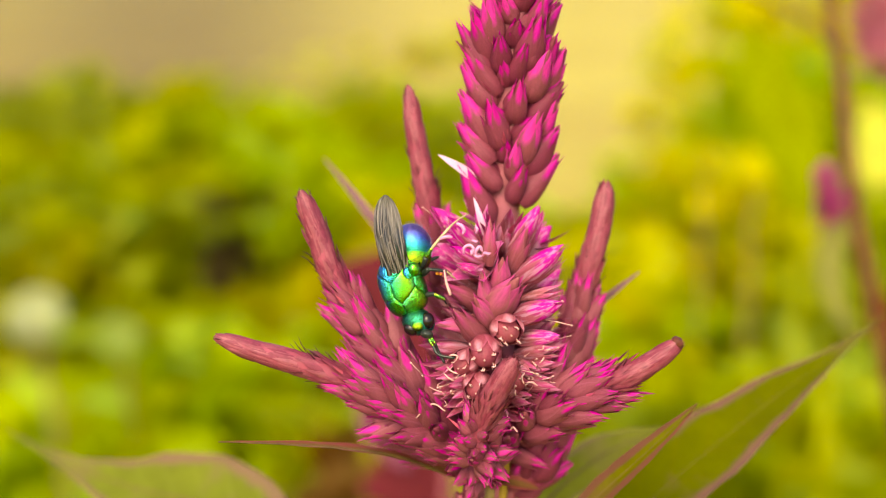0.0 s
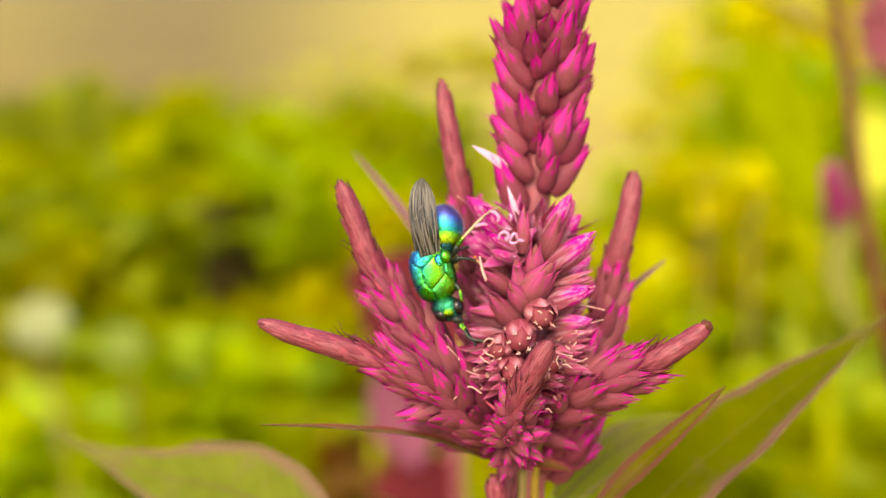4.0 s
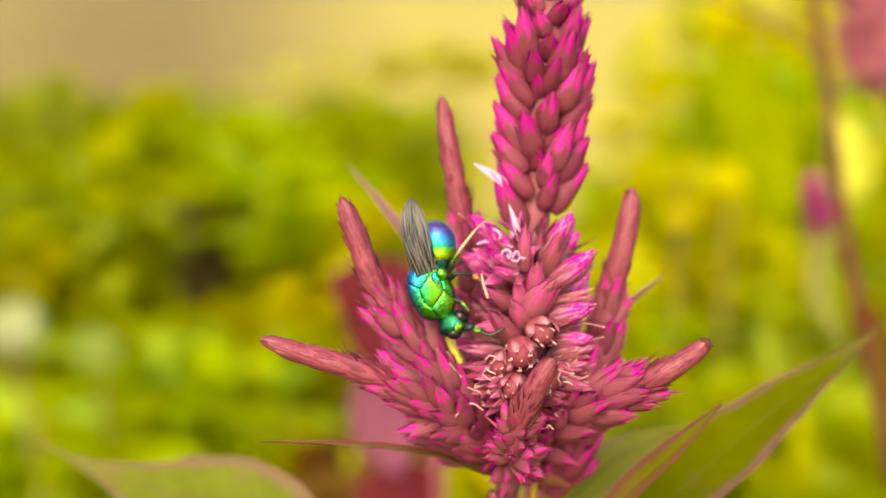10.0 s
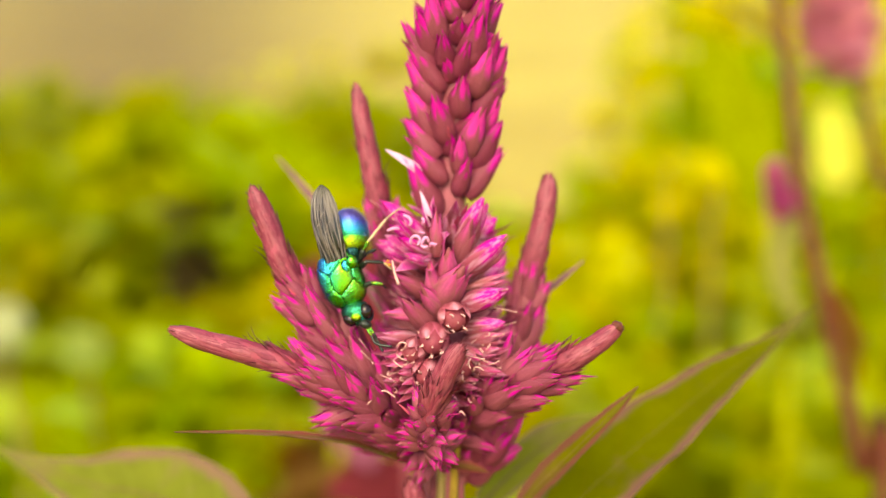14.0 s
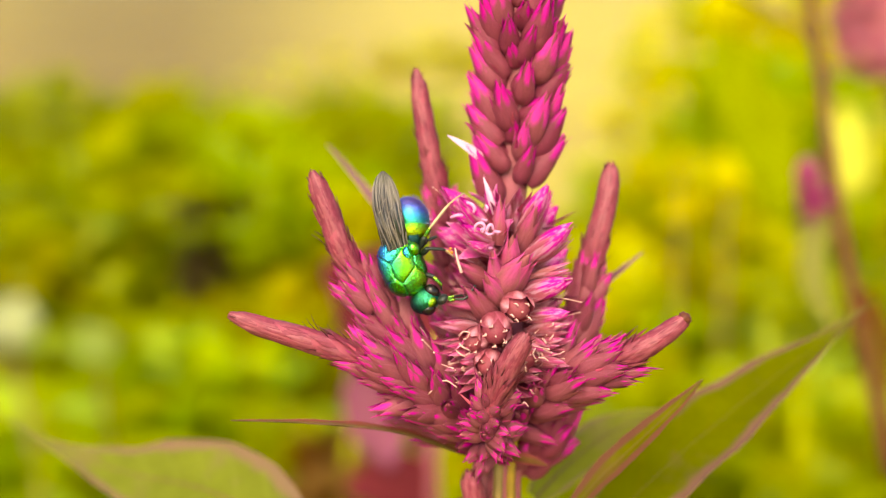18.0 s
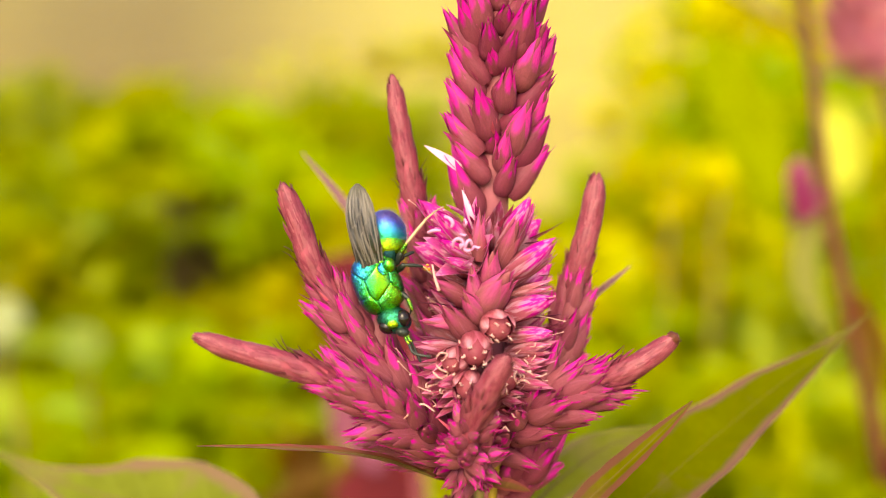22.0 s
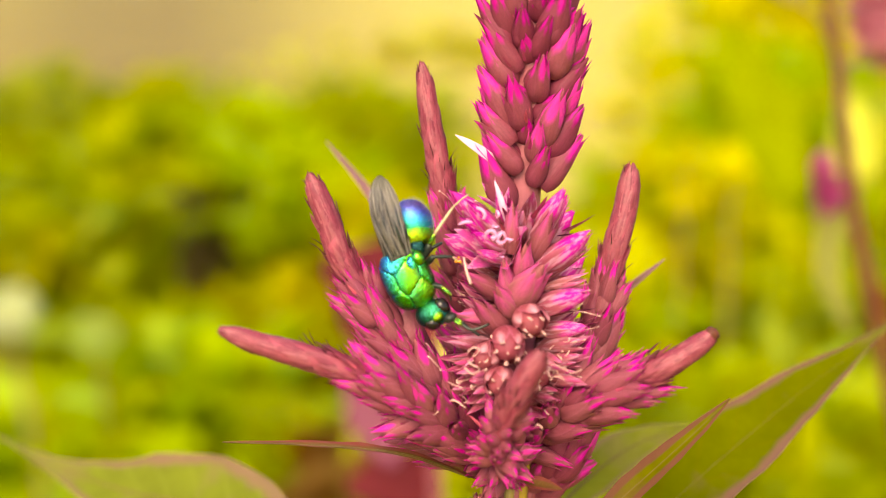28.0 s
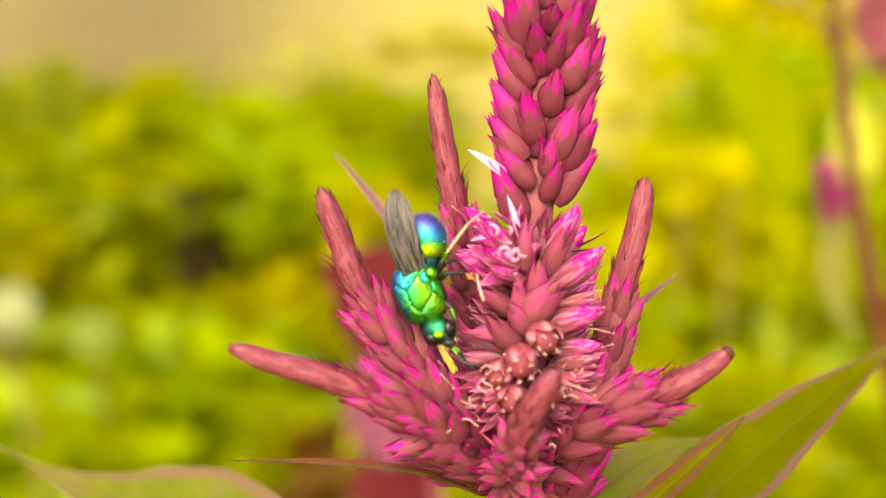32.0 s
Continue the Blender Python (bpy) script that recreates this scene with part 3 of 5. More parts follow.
def floret(parent, kind, base, tip, fat=1.0, roll=None, stamens=None):
    """A floret from its base to its tip, both world places."""
    COUNT[0] += 1
    i = COUNT[0]
    way = tip - base
    s = way.length
    turn = along(way) @ pose(0, 0, 0, 0, 0, i * 73.0 if roll is None else roll)
    at = Matrix.Translation(base) @ turn @ Matrix.Diagonal((s * fat, s * fat, s, 1))
    ob = piece("floret", FLORETS[kind][i % 4], at, parent)
    if stamens if stamens is not None else kind in ("open", "pod") or (kind == "pale" and i % 3 == 0):
        me = STAMENS[kind if kind in STAMENS else "pale"][i % 2]
        piece("floret_centre", me, at @ pose(0, 0, 0, 0, 0, i * 37.0) @ Matrix.Diagonal((1.0, 1.0, 1.05, 1) if kind == "open" else (1, 1, 1.08, 1)), parent)
    return ob


# ---- the flowering celosia ----
plant = thing("celosia_flower", Vector((0.004, 0.088, 0.0)))
tagged(plant, "dusty rose and magenta wheat celosia spike with upright side spikes", "flower")
AXIS = bend([mm(3.33, 77.0, -24.3), mm(3.46, 76.0, -18.5), mm(3.83, 75.0, -10.77), mm(4.13, 74.5, -3.26), mm(4.35, 74.0, 2.5), mm(4.79, 72.6, 10.91), mm(5.25, 71.2, 17.41), mm(5.67, 70.0, 23.72)], 60)
stem = part("stem", tube(bmesh.new(), bend([Vector((0.004, 0.088, 0.0)), Vector((0.001, 0.083, 0.15)), Vector((0.0035, 0.0805, 0.33)), AXIS[0]], 14), taper(0.0026, 14, 1.0, 0.62), 12, 0.04), M["stem_green"], plant, "ridged greenish rose stem")
spike = part("main_spike", tube(bmesh.new(), AXIS, [0.0016 - 0.0004 * i / 36 if i < 37 else 0.0012 for i in range(61)], 12, 0.05), M["stem"], plant, "dusty rose flower spike with magenta tipped florets")
GOLDEN = 2.39996
RIGHT, BACK, UP = (PLAN_TURN @ Vector(v) for v in ((1, 0, 0), (0, 1, 0), (0, 0, 1)))


def axis_at(s, pts=AXIS):
    x = min(max(s, 0), 1) * (len(pts) - 1)
    k = min(int(x), len(pts) - 2)
    return pts[k].lerp(pts[k + 1], x - k), (pts[k + 1] - pts[k]).normalized()


def ring_floret(parent, pts, s, az, kind, length, lean, r0, fat=1.0, jitter=0.12):
    """A floret on a spike: s along it, az round it, lean degrees out from its axis."""
    p, t = axis_at(s, pts)
    a = (BACK - t * BACK.dot(t)).normalized()
    out = (a * math.cos(az) + t.cross(a) * math.sin(az)).normalized()
    base = p + out * r0
    k = radians(lean) + random.uniform(-jitter, jitter)
    way = (t * math.cos(k) + out * math.sin(k)).normalized()
    return floret(parent, kind, base, base + way * length * random.uniform(0.9, 1.1), fat * random.uniform(0.92, 1.08))


random.seed(11)
S0 = 0.60
for i in range(96):
    u = i / 95
    az = i * GOLDEN + 0.9
    if math.cos(az) < 0.25 and u < 0.66:
        continue
    if math.cos(az) < -0.45 and u > 0.55:
        continue
    grow = 1 - 0.55 * max(0, (u - 0.66) / 0.34)
    ring_floret(spike, AXIS, S0 + (1 - S0) * u, az, "spike_bud", 0.0044 * grow, 40 - 12 * u, 0.0009, 0.82)
# young buds deep between the larger ones
for i in range(46):
    u = i / 45
    ring_floret(spike, AXIS, S0 + 0.02 + (0.92 - S0) * u, i * GOLDEN + 2.1, "spike_bud", 0.0024, 50, 0.0006, 1.15)
# the opened florets lower down, behind and beside the ones set one by one
for i in range(74):
    u = i / 73
    az = i * GOLDEN
    front = math.cos(az) < -0.35
    if front and 0.12 < u < 0.95:
        continue
    kind = ("pale", "bright", "bright", "bud_low")[i % 4] if u > 0.25 else ("bud_low", "pale")[i % 2]
    ring_floret(spike, AXIS, 0.22 + 0.285 * u, az, kind, (0.0044 - 0.0004 * u) * random.uniform(0.8, 1.1), 68 - 18 * u, 0.0013, 1.1, 0.26)

# florets on the side that faces the path, one by one
F = lambda kind, base, tip, fat=1.0, roll=None, stamens=None: floret(spike, kind, base, tip, fat, roll, stamens)
F("spike_bud", mm(5.08, 71.9, 9.07), mm(5.27, 69.6, 11.73), 0.77)
F("spike_bud", mm(4.18, 71.3, 12.56), mm(3.82, 69.0, 14.59), 0.90)
F("spike_bud", mm(4.93, 71.3, 11.81), mm(5.75, 69.1, 14.11), 0.80)
F("spike_bud", mm(3.25, 71.5, 12.22), mm(0.90, 71.3, 16.00), 0.65)
F("spike_bud", mm(3.81, 71.7, 10.88), mm(1.44, 70.8, 14.17), 0.73)
F("spike_bud", mm(3.43, 72.2, 9.98), mm(1.26, 71.2, 13.21), 0.85)
F("spike_bud", mm(3.60, 72.3, 7.49), mm(1.08, 71.7, 11.47), 0.74)
F("spike_bud", mm(4.18, 72.2, 7.27), mm(3.06, 70.1, 10.45), 0.82)
F("spike_bud", mm(3.40, 72.4, 6.03), mm(0.92, 72.1, 9.08), 0.86)
F("spike_bud", mm(3.32, 73.3, 2.03), mm(1.21, 71.9, 6.10), 0.77)
F("spike_bud", mm(3.90, 72.6, 4.35), mm(1.58, 71.4, 6.95), 0.75)
F("spike_bud", mm(4.96, 72.6, 5.11), mm(5.14, 70.4, 7.58), 0.74)
F("spike_bud", mm(4.90, 72.7, 3.45), mm(5.75, 70.9, 5.95), 0.76)
F("spike_bud", mm(5.37, 73.2, 3.33), mm(8.47, 72.9, 6.94), 0.73)
F("spike_bud", mm(5.88, 73.2, 5.33), mm(8.33, 72.1, 8.91), 0.82)
F("spike_bud", mm(5.44, 72.7, 6.18), mm(6.75, 70.5, 9.59), 0.85)
F("spike_bud", mm(5.97, 72.5, 8.92), mm(8.67, 71.9, 11.92), 0.85)
F("spike_bud", mm(6.45, 73.8, 7.47), mm(8.09, 71.4, 10.47), 0.77)
F("spike_bud", mm(6.01, 72.1, 10.72), mm(7.36, 69.8, 13.76), 0.94)
F("spike_bud", mm(6.86, 73.2, 10.89), mm(8.64, 71.1, 14.17), 0.80)
F("spike_bud", mm(6.64, 72.6, 12.35), mm(7.78, 69.9, 14.72), 0.90)
F("spike_bud", mm(5.66, 71.4, 12.65), mm(6.76, 68.9, 16.03), 0.88)
F("spike_bud", mm(3.60, 71.4, 14.21), mm(2.95, 69.0, 17.70), 0.76)
F("spike_bud", mm(6.05, 71.2, 14.37), mm(7.15, 69.2, 17.91), 0.76)
F("spike_bud", mm(3.39, 71.9, 13.29), mm(2.01, 69.7, 16.43), 0.86)
F("open", mm(3.16, 73.0, -1.5), mm(1.31, 69.5, 0.81), 1.25, 10, False)
F("bright", mm(2.93, 71.5, -0.44), mm(0.31, 69.6, 2.12), 0.75, 15, False)
F("bright", mm(3.07, 71.0, -1.14), mm(0.53, 68.9, 0.19), 0.65, 60, False)
F("bright", mm(3.49, 71.5, -0.12), mm(2.25, 69.9, 2.6), 0.6, 80, False)
F("bright", mm(3.15, 71.0, -1.77), mm(0.84, 68.8, -1.03), 0.6, 30, True)
F("open", mm(3.29, 72.4, -1.41), mm(1.68, 68.9, -0.11), 1.55, 25)
F("bright", mm(2.67, 73.0, 0.04), mm(-0.71, 70.8, 2.87), 0.75, 33, True)
F("bright", mm(2.95, 72.0, -0.56), mm(-0.08, 69.8, 1.12), 0.65)
F("open", mm(3.16, 73.0, 1.46), mm(1.43, 71.5, 3.21), 0.7, 12, False)
F("bud_face", mm(3.21, 70.6, -1.06), mm(3.21, 69.0, 2.18), 0.72)
F("bright", mm(4.64, 71.6, -0.64), mm(6.56, 69.6, 2.95), 0.72, 5)
F("bud_face", mm(4.79, 71.4, -1.54), mm(5.83, 69.2, 1.57), 0.8, 80)
F("bright", mm(4.90, 71.2, -2.51), mm(8.17, 68.8, 0.23), 0.80, 70)
F("pale", mm(5.61, 71.6, -2.79), mm(8.37, 69.8, -0.42), 0.5)
F("bud_face", mm(3.47, 71.2, -4.38), mm(5.13, 67.8, -1.79), 1.12, 15)
F("bright", mm(5.61, 72.4, -0.80), mm(6.98, 70.8, 2.71), 0.42, 40)
F("bright", mm(4.77, 70.6, -4.87), mm(7.96, 68.2, -3.64), 0.88, 20)
F("pale", mm(5.30, 71.5, -3.58), mm(8.20, 69.4, -2.80), 0.6, 50)
F("bright", mm(5.03, 71.2, -6.37), mm(7.91, 69.0, -5.86), 0.75, 10)
F("pale", mm(5.07, 71.3, -7.40), mm(8.08, 69.2, -6.61), 0.85, 30)
F("pale", mm(4.93, 71.4, -8.46), mm(7.86, 69.2, -7.78), 0.8, 60)
F("pale", mm(4.79, 71.4, -9.15), mm(7.88, 69.0, -9.38), 0.8, 90)
F("pale", mm(4.83, 72.0, -7.95), mm(6.66, 68.2, -8.59), 0.75, 20)
F("pale", mm(4.63, 72.0, -10.34), mm(6.24, 68.6, -10.42), 0.8, 40)
F("bud_face", mm(3.39, 71.0, -5.08), mm(2.05, 68.3, -3.18), 1.0)
F("bud_face", mm(2.68, 71.0, -6.26), mm(0.61, 68.8, -3.97), 0.95)
F("bud_face", mm(2.62, 71.6, -3.93), mm(-0.08, 69.4, -2.27), 0.8)
F("pale", mm(2.24, 72.0, -2.76), mm(-0.35, 70.2, -1.44), 0.7)
F("bud_face", mm(2.6, 71.0, -5.28), mm(-0.62, 69.4, -5.16), 0.85)
F("pale", mm(2.62, 71.6, -7.31), mm(-1.24, 69.6, -6.6), 0.72)
F("pale", mm(2.62, 71.6, -8.3), mm(-1.39, 69.4, -8.24), 0.72, 25)
F("bud_face", mm(3.96, 71.4, -3.37), mm(4.05, 68.9, -0.42), 0.95)
F("bud_face", mm(3.24, 71.2, -4.7), mm(2.62, 69.4, -1.42), 0.9)
F("pod", mm(4.07, 70.6, -5.13), mm(4.56, 67.4, -5.87), 0.98, 20)
F("pod", mm(2.98, 70.8, -6.4), mm(2.69, 67.4, -7.66), 0.98, 50)
F("pod", mm(2.12, 70.8, -7.42), mm(0.83, 68.2, -8.21), 0.95, 10)
F("pale", mm(2.64, 72.0, -7.95), mm(0.15, 68.4, -8.61), 0.9, 50)
F("pale", mm(2.64, 72.0, -9.06), mm(-0.53, 68.8, -9.5), 0.85, 10)
F("pod", mm(2.59, 70.8, -8.99), mm(2.21, 67.6, -9.79), 0.95, 0)
F("pale", mm(2.64, 72.0, -9.94), mm(0.23, 68.6, -10.69), 0.8, 70)
F("pod", mm(4.38, 72.4, -10.0), mm(5.35, 68.4, -8.5), 0.7, 30)
F("pale", mm(3.08, 73.0, -11.3), mm(4.64, 69.2, -11.67), 0.8)
part("tepal", blade(bmesh.new(), bend([mm(2.54, 72.2, 4.75), mm(1.10, 71.7, 5.72), mm(-0.36, 71.2, 6.60)], 10), [0.00034 * math.sin(math.pi * (0.12 + 0.88 * i / 10) ** 0.8) ** 0.8 + 0.00003 for i in range(11)], UP * 0.5 - BACK * 0.9 - RIGHT * 0.2, 0.35), M["white_tepal"], spike, "single white and pink tepal standing out")
part("tepal", blade(bmesh.new(), bend([mm(3.05, 70.6, 0.63), mm(2.56, 69.9, 2.05), mm(2.09, 69.8, 3.52)], 10), [0.00024 * math.sin(math.pi * (0.12 + 0.88 * i / 10) ** 0.8) ** 0.8 + 0.00003 for i in range(11)], RIGHT * 0.4 - BACK, 0.35), M["white_tepal"], spike, "white and pink tepal standing upright")
# withered filaments curling out between the opened florets
random.seed(31)
bm = bmesh.new()
for i in range(30):
    a, r = random.uniform(0, 6.283), math.sqrt(random.random())
    root = mm(3.29, 70.6, -8.89) + RIGHT * (math.cos(a) * r * 0.0043) + UP * (math.sin(a) * r * 0.0030)
    push = (RIGHT * random.uniform(-0.9, 0.9) + UP * random.uniform(-0.5, 0.7) - BACK * 1.6).normalized() * random.uniform(0.0010, 0.0019)
    hook = (RIGHT * random.uniform(-1, 1) + UP * random.uniform(-1, 1)) * 0.0003
    line = bend([root, root + push * 0.6, root + push + hook * 0.5, root + push * 0.96 + hook * 1.5], 8)
    tube(bm, line, [0.00003, 0.00003, 0.00003, 0.00003, 0.00004, 0.00005, 0.00006, 0.00006, 0.00003], 5)
part("filament", bm, M["cream"], spike, "pale curled filaments of opened florets", kind="stuff")
# bits of pollen and loose anthers lying among the florets
bm = bmesh.new()
for u, v, d, r in ((0, 0, 0, 0.14), (0.5, -0.1, 0.3, 0.12), (0.3, 0.45, 0.1, 0.09)):
    ball(bm, mm(-0.38, 69.4, -1.66) + RIGHT * u * 0.0005 + UP * v * 0.0005, (r, r, r), segs=8)
part("pollen_grains", bm, M["orange"], spike, "orange pollen grains")
part("anther", tube(bmesh.new(), bend([mm(0.08, 69.0, -1.42), mm(0.23, 68.7, -2.25), mm(0.49, 68.6, -3.08)], 6), taper(0.00011, 6, 0.6, 1.1), 8), M["cream"], spike, "cream anther standing out")


def curl(points, r, knob=0.0, label="", material="pink_white"):
    """A loose anther or filament, thickest in the middle, with a knob at its end where it has one."""
    line = bend(list(points), 10)
    bm = tube(bmesh.new(), line, [r * (0.55 + 0.45 * math.sin(math.pi * (0.1 + 0.8 * k / 10))) for k in range(11)], 7)
    if knob:
        bmesh.ops.create_icosphere(bm, subdivisions=2, radius=knob * 0.8, matrix=Matrix.Translation(line[-1]) @ Matrix.Diagonal((1.2, 1, 0.85, 1)))
    part("anther" if r > 0.00006 else "filament", bm, M[material], spike, label)


curl((mm(1.37, 67.9, -0.31), mm(1.44, 67.7, 0.11), mm(1.79, 67.6, 0.25), mm(2.04, 67.6, -0.03), mm(1.86, 67.7, -0.38)), 0.000119, 0.000000, "curled pinkish white anther", "pink_white")
curl((mm(2.15, 67.9, -0.53), mm(2.21, 67.6, -0.10), mm(2.46, 67.6, 0.15), mm(2.61, 67.7, -0.17)), 0.000127, 0.000000, "curled pinkish white anther", "pink_white")
curl((mm(2.01, 67.9, -0.31), mm(2.28, 67.6, -0.53), mm(2.57, 67.6, -0.46)), 0.000102, 0.000000, "curled pinkish white anther", "pink_white")
curl((mm(0.91, 69.2, 1.72), mm(1.23, 69.0, 1.60), mm(1.44, 69.0, 1.28), mm(1.34, 69.1, 1.03)), 0.000145, 0.000000, "curled pinkish white anther", "pink_white")
curl((mm(-0.22, 69.0, 0.67), mm(0.17, 68.8, 0.81), mm(0.61, 68.9, 0.81)), 0.000127, 0.000000, "curled pinkish white anther", "pink_white")
curl((mm(2.22, 69.4, 1.06), mm(2.32, 69.2, 1.31), mm(2.22, 69.3, 1.57)), 0.000110, 0.000000, "curled pinkish white anther", "pink_white")
curl((mm(6.57, 70.0, -4.84), mm(7.48, 69.3, -4.90), mm(8.69, 68.8, -5.16)), 0.000036, 0.000097, "pale filament with a cream knob", "cream")
curl((mm(6.46, 70.0, -4.03), mm(7.31, 69.4, -3.78), mm(8.07, 69.0, -3.54)), 0.000043, 0.000105, "pale filament with a cream knob", "cream")
curl((mm(7.30, 70.0, -6.54), mm(7.68, 69.5, -6.20), mm(8.64, 69.0, -5.87)), 0.000029, 0.000075, "pale filament with a cream knob", "cream")
curl((mm(-0.62, 71.5, 2.24), mm(-0.99, 71.0, 2.59), mm(-1.40, 70.8, 2.89)), 0.000029, 0.000082, "pale filament with a cream knob", "cream")
curl((mm(4.95, 67.6, -7.96), mm(5.62, 67.2, -8.09), mm(6.20, 67.0, -8.21)), 0.000036, 0.000112, "pale filament with a cream knob", "cream")
curl((mm(6.59, 68.0, -8.73), mm(7.02, 67.7, -8.59), mm(7.30, 67.6, -8.44)), 0.000036, 0.000090, "pale filament with a cream knob", "cream")
curl((mm(-0.92, 69.0, -9.35), mm(-0.56, 68.6, -9.47), mm(-0.13, 68.4, -9.59)), 0.000036, 0.000105, "pale filament with a cream knob", "cream")
curl((mm(-1.36, 69.5, -8.61), mm(-1.82, 69.0, -8.07), mm(-2.17, 68.9, -7.70)), 0.000036, 0.000097, "pale filament with a cream knob", "cream")
curl((mm(-1.83, 69.6, -7.60), mm(-2.11, 69.2, -7.11), mm(-2.32, 69.1, -6.88)), 0.000029, 0.000068, "pale filament with a cream knob", "cream")
curl((mm(0.27, 68.2, -7.38), mm(0.56, 68.0, -7.08), mm(0.98, 67.9, -7.14), mm(0.84, 68.0, -7.44)), 0.000065, 0.000000, "cream curled remains of a floret", "cream")
curl((mm(0.05, 68.0, -8.29), mm(0.33, 67.8, -8.55), mm(0.69, 67.8, -8.76)), 0.000065, 0.000000, "cream curled remains of a floret", "cream")
curl((mm(0.27, 68.0, -7.86), mm(0.55, 67.8, -8.12), mm(0.97, 67.8, -8.30)), 0.000065, 0.000000, "cream curled remains of a floret", "cream")
curl((mm(5.37, 67.2, -8.16), mm(5.18, 67.0, -8.48), mm(5.32, 67.0, -8.84)), 0.000065, 0.000000, "cream curled remains of a floret", "cream")
curl((mm(5.56, 67.3, -8.81), mm(5.90, 67.2, -8.80), mm(6.23, 67.3, -9.03)), 0.000065, 0.000000, "cream curled remains of a floret", "cream")
curl((mm(4.46, 68.0, -12.11), mm(4.67, 67.9, -11.88), mm(4.95, 67.9, -12.17)), 0.000065, 0.000000, "cream curled remains of a floret", "cream")
curl((mm(-1.83, 69.0, -11.44), mm(-0.74, 68.7, -10.46), mm(0.15, 68.5, -10.90)), 0.000065, 0.000000, "cream curled remains of a floret", "cream")


def bracteoles(parent, pts, s0, s1, count, reach, lean, r0, length=0.0015):
    """Fine pointed bracts that bristle between the florets."""
    bm = bmesh.new()
    for i in range(count):
        p, t = axis_at(s0 + (s1 - s0) * random.random(), pts)
        if reach < 0:
            t = -t
        a = (BACK - t * BACK.dot(t)).normalized()
        az = random.uniform(0, 6.283)
        out = a * math.cos(az) + t.cross(a) * math.sin(az)
        k = radians(lean + random.uniform(-18, 18))
        way = (t * math.cos(k) + out * math.sin(k)).normalized()
        b = p + out * r0 + way * abs(reach) * random.uniform(0.3, 0.75)
        size = length * random.uniform(0.6, 1.25)
        side = way.cross(out).normalized() * size * 0.10
        keel = side.cross(way).normalized() * size * 0.05
        tip = b + way * size + out * size * random.uniform(-0.05, 0.2)
        v = [bm.verts.new(q) for q in (b - side, b + keel, b + side, b.lerp(tip, 0.5) - side * 0.8, b.lerp(tip, 0.5) + keel, b.lerp(tip, 0.5) + side * 0.8, tip)]
        for f in ((0, 1, 4, 3), (1, 2, 5, 4), (3, 4, 6), (4, 5, 6)):
            bm.faces.new([v[j] for j in f])
    return part("bract_bristle", bm, M["bristle"], parent, "fine pointed bracts between the florets", kind="stuff")


random.seed(21)
bracteoles(spike, AXIS, S0, 0.97, 110, 0.0030, 36, 0.0010, 0.0013)
bracteoles(spike, AXIS, 0.22, 0.53, 220, 0.0038, 66, 0.0012, 0.0019)
random.seed(5)


def whiskers(parent, pts, rr, rope_until):
    """Thin dark bristles: a small tuft at the catkin's end and loose ones where its buds begin."""
    bm, n = bmesh.new(), len(pts) - 1
    for i in range(34):
        tuft = i < 13
        s = 0.012 if tuft else rope_until * random.uniform(0.75, 1.7)
        p, t = axis_at(s, pts)
        t = -t
        a = (BACK - t * BACK.dot(t)).normalized()
        az = random.uniform(0, 6.283)
        out = a * math.cos(az) + t.cross(a) * math.sin(az)
        k = radians(random.uniform(4, 26) if tuft else random.uniform(12, 42))
        way = t * math.cos(k) + out * math.sin(k)
        root = p + out * rr[min(int(s * n) + 1, n)] * (random.uniform(0.2, 0.8) if tuft else 1.0)
        size = random.uniform(0.0003, 0.0006) if tuft else random.uniform(0.0007, 0.0014)
        tube(bm, [root, root + way * size * 0.6, root + way * size + out * size * 0.12], [0.00004, 0.00003, 0.00001], 4)
    part("bristle", bm, M["whisker"], parent, "thin dark bristles", kind="stuff")


